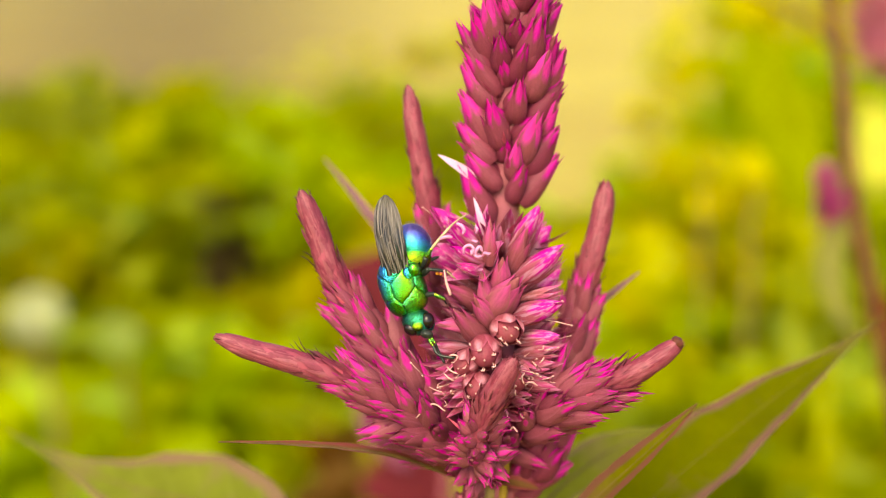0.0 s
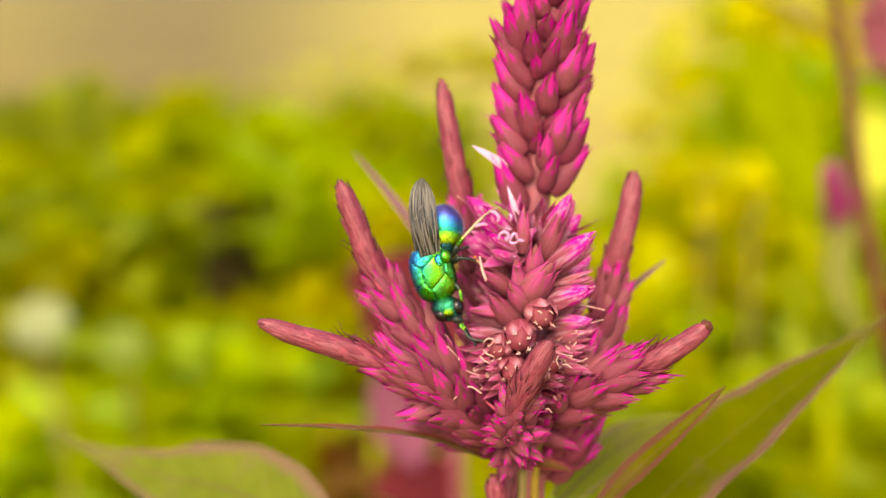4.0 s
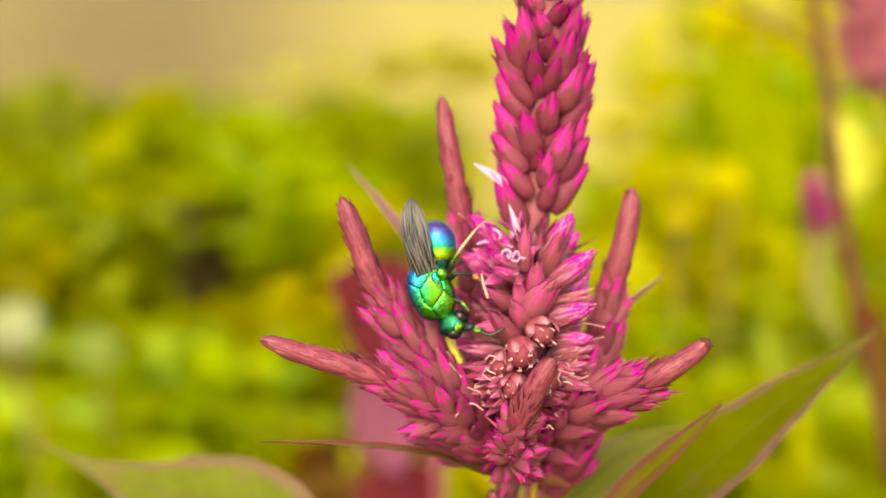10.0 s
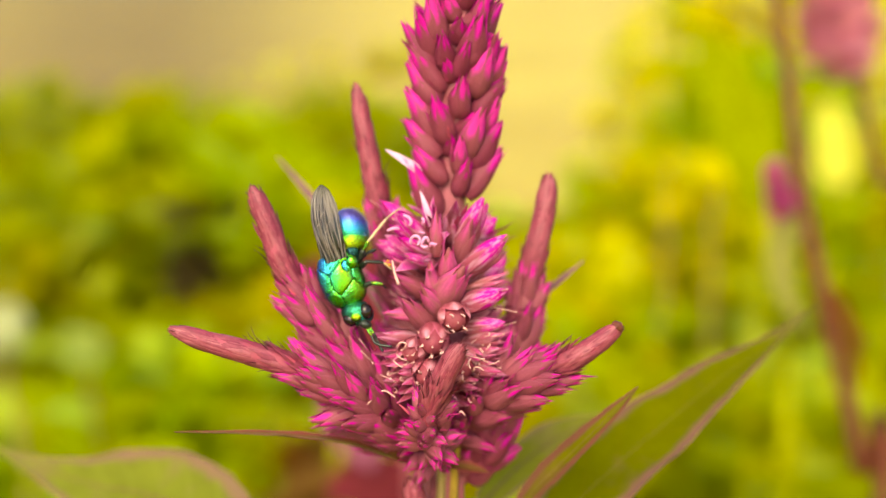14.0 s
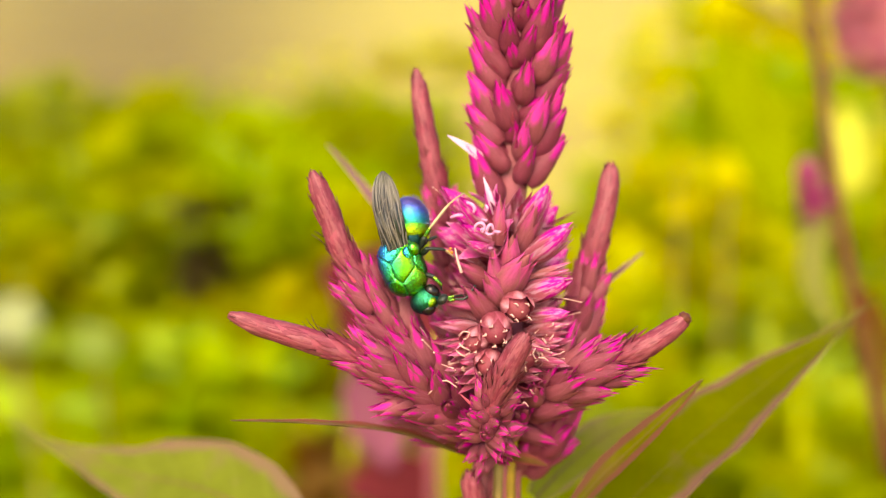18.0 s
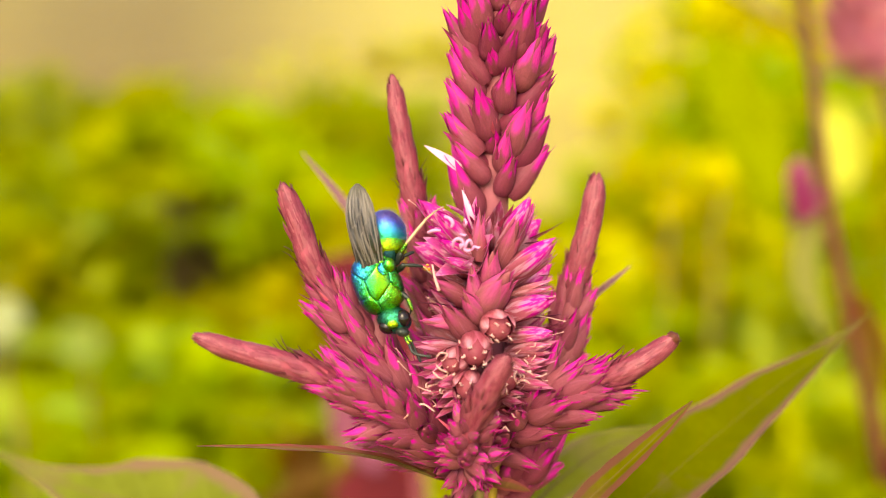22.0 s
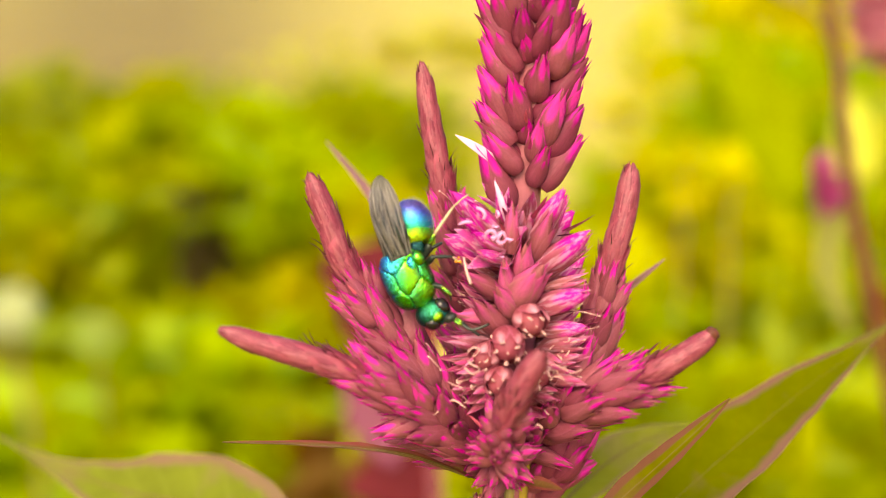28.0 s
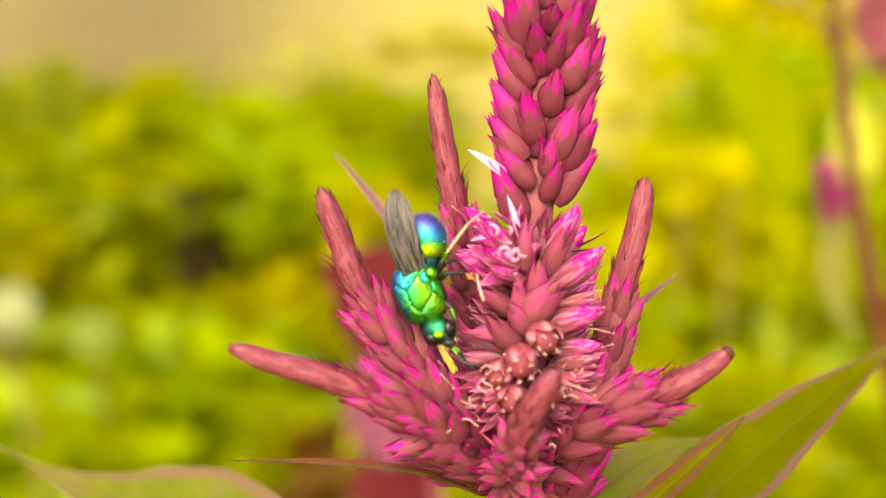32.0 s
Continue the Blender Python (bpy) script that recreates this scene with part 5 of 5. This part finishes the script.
limb("dark middle leg", (mm(-1.39, 69.6, -1.74), mm(-0.99, 69.0, -1.38), 0.19, "leg_dark"), (mm(-0.99, 69.0, -1.38), mm(0.23, 69.2, -1.5), 0.10, "leg_dark"), (mm(0.23, 69.2, -1.5), mm(0.85, 69.6, -2.05), 0.06, "leg_straw"))
foreleg = limb("black foreleg with a yellow green tip", (mm(-1.3, 69.2, -3.11), mm(-0.53, 68.8, -3.05), 0.15, "leg_dark"), (mm(-0.61, 68.8, -3.05), mm(0.11, 68.8, -3.4), 0.13, "leg_green"), (mm(0.04, 68.8, -3.36), mm(0.23, 69.2, -3.72), 0.06, "leg_dark"))

# ---- ground and what grows behind ----
def ground_sheet():
    bm = bmesh.new()
    n, grid = 60, []
    at = lambda s: math.copysign(abs(s) ** 3 * 400 + abs(s) * 4, s)
    for i in range(n + 1):
        grid.append([])
        for j in range(n + 1):
            x, y = at(i / n * 2 - 1), at(j / n * 2 - 1)
            r = math.hypot(x, y)
            z = 0.02 * noise.noise(Vector((x * 0.9, y * 0.9, 0))) if 0.4 < r < 40 else 0.0
            grid[-1].append(bm.verts.new((x, y, min(z, 0.02))))
    for i in range(n):
        for j in range(n):
            bm.faces.new((grid[i][j], grid[i + 1][j], grid[i + 1][j + 1], grid[i][j + 1]))
    ob = new("ground", shaped("ground", bm, M["ground"]))
    return tagged(ob, "pale sandy garden soil turning to brown dug soil", "ground", kind="structure")


ground_sheet()


def add_leaf(bm, p, way, up, length, width):
    """One small pointed, folded leaf."""
    side = way.cross(up).normalized() * width
    nrm = side.cross(way).normalized() * width
    a, b = p, p + way * length
    m1, m2 = p.lerp(b, 0.35) - nrm * 0.2, p.lerp(b, 0.7) - nrm * 0.25
    vs = [bm.verts.new(v) for v in (a, m1 + side + nrm * 0.3, m2 + side * 0.7 + nrm * 0.3, b, m2 - side * 0.7 + nrm * 0.3, m1 - side + nrm * 0.3, m1, m2)]
    for f in ((0, 1, 6), (1, 2, 7, 6), (2, 3, 7), (3, 4, 7), (4, 5, 6, 7), (5, 0, 6)):
        bm.faces.new([vs[i] for i in f])


def scatter_way(lift=0.2):
    d = Vector((random.gauss(0, 1), random.gauss(0, 1), random.gauss(0, 0.6) + lift))
    return d.normalized()


def leafy_plant(top, spread, colour, seed, leaves=150, size=0.03, depth=0.7, label="", name="leafy_plant", category="plant"):
    """A plant that grows from the ground up to top, with a loose crown of leaves as wide as spread."""
    random.seed(seed)
    foot = Vector((top.x + random.uniform(-0.02, 0.02), top.y + random.uniform(-0.02, 0.02), -0.01))
    ob = thing(name, foot)
    tagged(ob, label or "leafy garden plant with blurred %s leaves" % colour.replace("_", " "), category, group="garden plants" if name == "leafy_plant" else "")
    height = top.z
    for k in range(3):
        lean = Vector((random.uniform(-1, 1), random.uniform(-1, 1), 0)) * spread * 0.5 * (k > 0)
        tip = Vector((top.x, top.y, height * (1 - 0.08 * k))) + lean
        part("stalk", tube(bmesh.new(), bend([foot, foot.lerp(tip, 0.5) + lean * 0.2, tip], 8), taper(0.004, 8, 1, 0.4), 7), M["stem_leafy"], ob)
    bm = bmesh.new()
    for i in range(leaves):
        h = 1 - depth * random.random() ** 0.9
        w = spread * (0.35 + 0.9 * math.sin(math.pi * min(1, (1 - h) / depth * 0.75 + 0.12)))
        a, r = random.uniform(0, 6.283), math.sqrt(random.random())
        p = Vector((top.x + math.cos(a) * r * w, top.y + math.sin(a) * r * w, h * height))
        way = (Vector((math.cos(a), math.sin(a), random.uniform(-0.4, 0.6))) + scatter_way() * 0.6).normalized()
        add_leaf(bm, p, way, Vector((0, 0, 1)) + scatter_way() * 0.5, size * random.uniform(0.6, 1.3), size * random.uniform(0.26, 0.40))
    part("crown", bm, LEAF[colour], ob)
    return ob


def ground_cover():
    """Low mixed growth between the plants."""
    random.seed(77)
    bm = bmesh.new()
    for i in range(16000):
        y = 0.35 + 2.1 * random.random() ** 1.4
        x = random.uniform(-0.62, 0.62) * y
        if x > 0.05 * y and y > 1.5 and x < 0.35 * y:
            continue
        p = Vector((x, y, 0.015 + 0.13 * random.random() * (1.0 if x < 0 else 0.7)))
        s = random.uniform(0.018, 0.045)
        add_leaf(bm, p, scatter_way(0.4), Vector((0, 0, 1)) + scatter_way() * 0.5, s, s * random.uniform(0.15, 0.35))
    # the same growth all round, thinning out towards the sand
    for i in range(42000):
        a, r = random.uniform(0, 6.283), 2.9 * math.sqrt(random.random())
        x, y = math.cos(a) * r, 0.5 + math.sin(a) * r
        edge = 2.2 + 0.5 * noise.noise(Vector((math.cos(a) * 1.5, math.sin(a) * 1.5, 3)))
        if (y > 0.3 and abs(x) < 0.62 * y) or random.random() < (r - edge) * 2:
            continue
        s = random.uniform(0.018, 0.045)
        add_leaf(bm, Vector((x, y, 0.015 + 0.13 * random.random())), scatter_way(0.4), Vector((0, 0, 1)) + scatter_way() * 0.5, s, s * random.uniform(0.15, 0.35))
    ob = new("ground_cover", shaped("ground_cover", bm, LEAF["lime"]))
    return tagged(ob, "low yellow green weeds and clover covering the soil", "plants", kind="stuff")


ground_cover()
G = leafy_plant
# the tall olive bank, far to near
G(mm(-618.9, 1500.0, 232.0), 0.18, "deep", 1, 260, 0.080)
G(mm(-425.7, 1250.0, 175.0), 0.13, "deep", 2, 260, 0.072)
G(mm(-383.6, 1400.0, 200.0), 0.13, "olive", 3, 240, 0.072)
G(mm(-266.2, 1250.0, 174.0), 0.11, "lime", 4, 220, 0.064)
G(mm(-248.9, 1700.0, 225.0), 0.16, "gold", 5, 240, 0.072)
G(mm(-110.0, 1600.0, 231.6), 0.15, "olive", 6, 220, 0.072)
G(mm(-175.7, 2200.0, 300.0), 0.14, "gold", 44, 180, 0.080)
G(mm(-365.7, 950.0, 90.1), 0.08, "olive", 7, 200, 0.056)
G(mm(-276.5, 900.0, 70.4), 0.07, "olive", 8, 160, 0.056)
G(mm(-246.8, 980.0, 60.3), 0.07, "olive", 9, 160, 0.056)
G(mm(-347.5, 820.0, 18.6), 0.05, "deep", 33, 150, 0.048)
G(mm(-232.98, 880.0, 14.52), 0.040, "lime", 61, 110, 0.050)
G(mm(-114.35, 770.0, -34.24), 0.022, "gold", 62, 90, 0.045, 0.4)
# added plant: its dark leaves paint the shade in a gap of the bank
G(mm(-157.0, 800.0, 47.34), 0.017, "dark", 10, 190, 0.03, 0.5, label="dark brown plant standing in for a shaded gap")
G(mm(-126.0, 800.0, 69.2), 0.022, "lime", 47, 70, 0.045, 0.22)
G(mm(-135.3, 1000.0, 78.2), 0.03, "lime", 11, 140, 0.048)
G(mm(-260.3, 790.0, -25.9), 0.03, "olive", 34, 130, 0.040)
G(mm(-118.0, 950.0, 63.8), 0.06, "lime", 12, 160, 0.056)
G(mm(-79.9, 1000.0, 39.4), 0.06, "gold", 13, 160, 0.056)
G(mm(-56.1, 850.0, 54.7), 0.022, "yellow", 53, 130, 0.048)
G(mm(-46.9, 900.0, 55.4), 0.03, "lime", 54, 130, 0.048)
G(mm(-305.7, 800.0, 4.9), 0.035, "gold", 14, 120, 0.048)
G(mm(-278.0, 830.0, 5.1), 0.03, "gold", 35, 110, 0.048)
G(mm(-226.7, 780.0, -42.8), 0.05, "lime", 15, 120, 0.048)
G(mm(-177.3, 720.0, -71.5), 0.05, "lime", 16, 120, 0.048)
G(mm(-121.4, 720.0, -63.5), 0.03, "lime", 36, 90, 0.040)
G(mm(-81.6, 800.0, -52.8), 0.05, "olive", 17, 120, 0.048)
G(mm(-235.7, 640.0, -88.4), 0.05, "lime", 18, 120, 0.048)
G(mm(27.8, 760.0, -67.0), 0.05, "yellow", 37, 130, 0.048)
G(mm(167.7, 1400.0, 31.8), 0.12, "lime", 19, 200, 0.064)
G(mm(223.6, 1200.0, 33.9), 0.09, "gold", 20, 160, 0.056)
G(mm(139.2, 820.0, 5.0), 0.03, "yellow", 38, 110, 0.040)
G(mm(296.8, 1200.0, 87.2), 0.09, "lime", 21, 180, 0.064)
G(mm(330.68, 1000.0, 196.49), 0.050, "lime", 22, 220, 0.045)
G(mm(444.1, 1300.0, 361.2), 0.11, "yellow", 23, 240, 0.072)
G(mm(386.0, 1000.0, 178.0), 0.05, "lime", 48, 160, 0.056)
G(mm(506.5, 1200.0, 333.4), 0.11, "yellow", 24, 220, 0.072)
G(mm(283.55, 1100.0, 261.66), 0.045, "yellow", 55, 90, 0.05)
G(mm(107.51, 5000.0, 1012.08), 0.22, "gold", 56, 50, 0.16)
G(mm(-271.03, 2600.0, 516.32), 0.16, "gold", 57, 45, 0.07)
G(mm(-132.72, 2200.0, 382.74), 0.13, "olive", 58, 45, 0.06)
G(mm(272.5, 900.0, 75.4), 0.035, "yellow", 25, 120, 0.048)
G(mm(252.9, 1000.0, 89.3), 0.03, "yellow", 39, 100, 0.048)
G(mm(171.3, 800.0, -35.1), 0.035, "lime", 26, 120, 0.048)
G(mm(243.3, 850.0, -37.2), 0.07, "olive", 27, 160, 0.056)
G(mm(295.5, 800.0, -26.2), 0.06, "olive", 28, 140, 0.056)
G(mm(218.6, 640.0, -70.6), 0.03, "lime", 40, 100, 0.040)
G(mm(-33.6, 470.0, -85.8), 0.016, "rust", 49, 110, 0.029)
G(mm(-60.3, 520.0, -86.2), 0.02, "deep", 50, 110, 0.032)
G(mm(165.4, 640.0, -84.8), 0.05, "olive", 29, 120, 0.048)
G(mm(239.3, 620.0, -95.9), 0.05, "olive", 30, 120, 0.048)
G(mm(197.8, 520.0, -57.4), 0.022, "olive", 45, 60, 0.040)


def daisy(at, r, colour, label, seed):
    """A flower head of many petals on a stalk, turned to the path."""
    random.seed(seed)
    foot = Vector((at.x, at.y + 0.01, -0.01))
    ob = tagged(thing("garden_flower", foot), label, "flower", group="garden flowers")
    part("stalk", tube(bmesh.new(), bend([foot, foot.lerp(at, 0.6) + Vector((0.004, 0, 0)), at], 8), taper(0.0025, 8, 1, 0.6), 7), M["stem_green"], ob)
    bm = bmesh.new()
    for i in range(150):
        a, face = random.uniform(0, 6.283), Vector((0, -0.72, 0.69))
        d = (Vector((math.cos(a), 0, 0)) + Vector((0, 0.69, 0.72)) * math.sin(a) + face * random.uniform(0.05, 0.6)).normalized()
        add_leaf(bm, at + d * r * 0.15, d, face, r * random.uniform(0.7, 1.0), r * 0.22)
    part("petals", bm, LEAF[colour], ob)


daisy(mm(-223.0, 560.0, -38.8), 0.016, "white", "round white garden flower on a thin stalk", 1)
daisy(mm(-195.7, 620.0, -54.7), 0.014, "grey_green", "small pale greenish flower head", 2)
daisy(mm(186.1, 720.0, 62.3), 0.013, "gold", "bright yellow garden flower", 3)
daisy(mm(213.9, 700.0, 54.7), 0.015, "yellow", "bright yellow garden flower", 4)


def far_celosia(points, r, colour, label, seed, plumes, twigs=(), leaves=()):
    """A second celosia farther back: stalk and plumes, each from one place to another."""
    random.seed(seed)
    foot = Vector((points[0].x, points[0].y, -0.01))
    ob = tagged(thing("celosia_plant", foot), label, "flower")
    pts = bend([foot, *points], 30)
    part("stalk", tube(bmesh.new(), pts, taper(r, 30, 1.2, 0.7), 9), M["stem_dark"], ob, "red brown stalk")
    for a, b, wide in plumes:
        bm = bmesh.new()
        tube(bm, bend([a, a.lerp(b, 0.5), b], 6), taper(wide * 0.35, 6, 1, 0.4), 8)
        t = (b - a).normalized()
        for i in range(460):
            u = random.random()
            d = (t * 0.7 + scatter_way(0)).normalized()
            add_leaf(bm, a.lerp(b, u) + d * wide * 0.25, d, Vector((0.2, 0.1, 1)), wide * random.uniform(0.5, 0.95) * (1 - 0.5 * u), wide * 0.2)
        part("plume", bm, LEAF[colour], ob, "soft pink plume")
    for line in twigs:
        part("twig", tube(bmesh.new(), bend(list(line), 12), taper(r * 0.55, 12, 1.0, 0.5), 8), M["stem_twig"], ob, "thin brownish side twig")
    for line, half, leaf_colour, leaf_label in leaves:
        mid = bend(list(line), 14)
        part("leaf", blade(bmesh.new(), mid, [half * math.sin(math.pi * (0.05 + 0.95 * i / 14) ** 0.8) ** 0.8 + 0.0002 for i in range(15)], UP * 0.3 - BACK, 0.2, 0, 8, 0.1), LEAF[leaf_colour], ob, leaf_label)
    return ob


far_celosia([mm(86.84, 184.0, -59.64), mm(84.08, 183.0, -43.55), mm(81.13, 182.5, -28.63), mm(77.88, 182.0, -14.61), mm(74.45, 181.0, 0.37), mm(71.86, 180.0, 14.41), mm(70.27, 180.0, 29.73), mm(68.37, 180.0, 45.05), mm(67.74, 180.0, 51.18)], 0.0014, "magenta", "tall celosia with a red brown stalk and pink bud", 4, ((mm(69.11, 180.0, 5.00), mm(66.63, 178.0, 13.41), 0.0036),),
            ((mm(71.62, 180.0, 27.70), mm(67.43, 182.0, 39.13), mm(55.92, 185.0, 45.96), mm(46.45, 187.0, 49.75)),), (((mm(72.42, 181.0, 4.73), mm(68.30, 180.0, 0.09), mm(68.42, 179.0, -8.04), mm(71.81, 178.0, -16.07)), 0.0024, "sage", "pale hanging leaf"), ((mm(77.49, 180.0, -8.32), mm(80.70, 179.0, -16.92), mm(80.98, 178.0, -26.42)), 0.0016, "rust", "withered brown leaf")))
far_celosia([mm(96.45, 190.0, -38.65), mm(90.84, 190.0, 15.32), mm(84.22, 190.0, 41.19), mm(82.01, 190.0, 54.12)], 0.0009, "plume", "tall dusty pink celosia plume", 5, ((mm(85.12, 190.0, 31.48), mm(78.36, 188.0, 67.41), 0.0100),))


def rag_leaf(points, half, colour, label, face, foot, name="amaranth_plant", stalk="stem"):
    """A broad coloured leaf on its own stalk."""
    ob = tagged(thing(name, foot), label, "plant")
    part("stalk", tube(bmesh.new(), bend([foot, foot.lerp(points[0], 0.6), points[0]], 8), taper(0.0018, 8, 1, 0.6), 8), M[stalk], ob)
    n = 16
    pts = bend(points, n)
    wid = [half * math.sin(math.pi * (0.05 + 0.95 * i / n) ** 0.8) ** 0.8 + 0.0004 for i in range(n + 1)]
    part("leaf_blade", blade(bmesh.new(), pts, wid, face, 0.2, 0, 8, 0.1), LEAF[colour], ob)


A0 = mm(-1.7, 222.0, -24.5)
rag_leaf([mm(1.25, 222.0, -21.22), mm(-6.86, 221.0, -14.95), mm(-14.64, 220.0, -8.74), mm(-22.95, 219.0, -3.83)], 0.0132, "crimson", "dark crimson amaranth leaf", UP * 0.5 - BACK, Vector((A0.x, A0.y, -0.01)))
A1 = mm(-3.1, 232.0, -66.8)
rag_leaf([mm(-1.03, 232.0, -22.14), mm(-9.04, 231.0, -31.12), mm(-11.00, 230.0, -39.5), mm(-8.4, 230.0, -49.5)], 0.0092, "pink", "dusty pink drooping amaranth leaf", UP * 0.2 - BACK, Vector((A1.x, A1.y, -0.01)))
A5 = mm(-3.42, 236.0, -68.77)
rag_leaf([mm(1.83, 236.0, -58.21), mm(-4.80, 235.0, -55.33), mm(-11.36, 234.0, -53.78), mm(-19.19, 234.0, -56.38)], 0.0075, "crimson", "dark red amaranth leaf near the ground", UP * 0.3 - BACK, Vector((A5.x, A5.y, -0.01)))


A2 = mm(301.26, 700.0, 8.15)
rag_leaf([mm(299.71, 700.0, 43.09), mm(298.16, 700.0, 60.56), mm(296.18, 699.0, 79.86), mm(294.21, 698.0, 101.04)], 0.017, "lemon", "pale yellow leaf lit by the sun", UP * 0.6 - BACK, Vector((A2.x, A2.y, -0.01)), "garden_plant", "stem_leafy")
# added leaf: its yellow stands for the bright gap beside the wasp's head
A4 = mm(8.85, 300.0, -43.47)
rag_leaf([mm(7.48, 300.0, -36.76), mm(5.77, 300.0, -30.04), mm(4.04, 299.0, -23.26), mm(1.97, 298.0, -14.86)], 0.0050, "lemon", "small bright yellow leaf standing in for a bright gap", UP * 0.6 - BACK, Vector((A4.x, A4.y, -0.01)), "garden_plant", "stem_leafy")
A3 = mm(184.9, 520.0, -11.2)
rag_leaf([mm(184.9, 520.0, 20.5), mm(173.4, 516.0, 60.4), mm(161.3, 512.0, 88.3), mm(152.2, 510.0, 113.4)], 0.0185, "moss", "broad lime green leaf on a tall stalk", UP * 0.3 - BACK, Vector((A3.x, A3.y, -0.01)), "garden_plant", "stem_leafy")


# ---- what moves ----
def motions():
    """The wasp shuffles a little, nods and turns its head, and feels about with feelers and foreleg."""
    home = PLACE[wasp]
    shuffle = [
        (0.0, 0.00, -0.00, 0.0),
        (0.5, -0.09, -0.21, 2.1),
        (1.0, -0.07, -0.20, 2.0),
        (1.5, -0.46, -0.09, 6.6),
        (2.0, -0.49, 0.00, 6.9),
        (2.5, -0.48, 0.02, 6.2),
        (3.0, -0.46, 0.00, 5.2),
        (3.5, -0.41, -0.00, 4.3),
        (5.5, -0.55, -0.07, 0.4),
        (6.5, -0.61, -0.08, -0.4),
        (7.5, -0.61, -0.05, -1.1),
        (8.5, -0.60, -0.07, -1.4),
        (9.5, -0.68, -0.07, -1.2),
        (10.0, -0.73, -0.08, -2.7),
        (10.5, -0.76, -0.12, -3.9),
        (11.0, -0.76, -0.14, -3.6),
        (11.5, -0.74, -0.13, -2.9),
        (12.5, -0.78, -0.11, -1.8),
        (13.5, -0.77, -0.13, -1.1),
        (14.5, -0.76, -0.09, -0.9),
        (15.5, -0.76, -0.10, -0.9),
        (18.0, -0.80, -0.11, -1.6),
        (19.0, -0.86, -0.14, -2.0),
        (20.0, -0.81, -0.14, -1.8),
        (21.0, -0.80, -0.08, -2.0),
        (22.0, -0.77, -0.07, -1.1),
        (23.0, -0.74, -0.07, -0.6),
        (24.0, -0.75, -0.07, -0.7),
        (25.0, -0.76, -0.06, -0.6),
        (26.0, -0.78, -0.09, -1.9),
        (26.5, -0.78, -0.14, -4.3),
        (28.5, -0.80, -0.17, -5.5),
        (29.0, -0.83, -0.15, -5.2),
        (29.5, -0.83, -0.13, -4.7),
        (30.5, -0.81, -0.10, -4.1),
        (31.5, -0.78, -0.08, -3.8),
        (32.0, -0.78, -0.08, -3.5),
    ]
    walk(wasp, [(t, home @ pose(x / 1000, 0, z / 1000, 0, roll, 0)) for t, x, z, roll in shuffle])
    # seconds, nod, roll and turn of the head, in degrees
    nods = [(0.0, 0, 0, 0), (0.5, 0, -4, 6), (1.5, 0, -6, 14), (2.5, 0, -6, 8), (3.5, 0, -4, 6), (5.5, 4, -6, 12), (7.0, 0, 0, 4), (8.0, 0, 0, 8),
            (9.0, 0, 0, -6), (9.5, 0, -14, 8), (10.0, 0, -38, 14), (11.0, 0, -44, 16), (12.0, 0, -10, 8), (13.0, 0, 0, 0), (15.0, 0, 0, -4), (15.5, 0, 0, 0),
            (17.5, 0, -46, 16), (18.5, 0, -52, 18), (19.0, 0, -52, 18), (20.0, 0, -26, 10), (20.5, 0, -6, 4), (21.0, 0, 0, 0), (23.0, 0, 0, -6), (25.0, 0, -8, 6),
            (26.0, 0, -36, 14), (26.5, 0, -46, 16), (28.5, 0, -14, 8), (29.0, 0, 0, 0), (32.0, 0, 0, 0)]
    neck = head.matrix_basis.copy()
    walk(head, [(t, neck @ pose(c * 0.000005, 0, b * 0.000009, a, b, c)) for t, a, b, c in nods])
    # the abdomen and the wings stretch upwards once the body has settled, in mm
    lift = [(0.0, 0.0), (0.5, 0.2), (1.0, 0.36), (2.0, 0.52), (5.5, 0.58), (8.0, 0.62), (14.0, 0.66), (20.0, 0.52), (24.0, 0.56), (26.0, 0.62), (28.5, 0.72), (32.0, 0.72)]
    hip = abdomen.matrix_basis.copy()
    walk(abdomen, [(t, hip @ pose(0, 0, z / 1000)) for t, z in lift])
    for ob in wings:
        rest = ob.matrix_basis.copy()
        walk(ob, [(t, rest @ pose(0, 0, 0.6 * z / 1000)) for t, z in lift])
    reach = [(0.0, 0), (1.0, 12), (1.5, 42), (3.5, 50), (7.0, 56), (8.0, 48), (9.5, 40), (10.0, 28), (11.0, 88), (12.0, 40), (13.0, 5), (13.5, -10), (14.0, -16), (14.5, 38),
             (15.5, 40), (17.5, 20), (18.5, 40), (19.0, 84), (20.0, 40), (23.0, 48), (25.0, 45), (26.0, 16), (26.5, 0), (28.5, 40), (29.0, 56), (30.0, 52), (32.0, 50)]
    hip = foreleg.matrix_basis.copy()
    walk(foreleg, [(t, hip @ pose(0, 0, 0, 0, a, 0)) for t, a in reach])
    for k, feeler in enumerate(o for o in head.children if o.name.startswith("feeler")):
        root = feeler.matrix_basis.copy()
        walk(feeler, [(t, root @ pose(0, 0, 0, 0, a * (1 if k else 0.7), 0)) for t, a in
                      ((0.0, 0), (1.5, 16), (3.5, -4), (6.0, 6), (8.0, 20), (9.5, 8), (11.0, -12), (12.0, -45), (12.5, -50), (13.5, 0), (15.5, -6), (17.5, -20), (20.0, 4), (23.0, 0), (26.0, 22), (28.5, 4), (32.0, -8))])


motions()
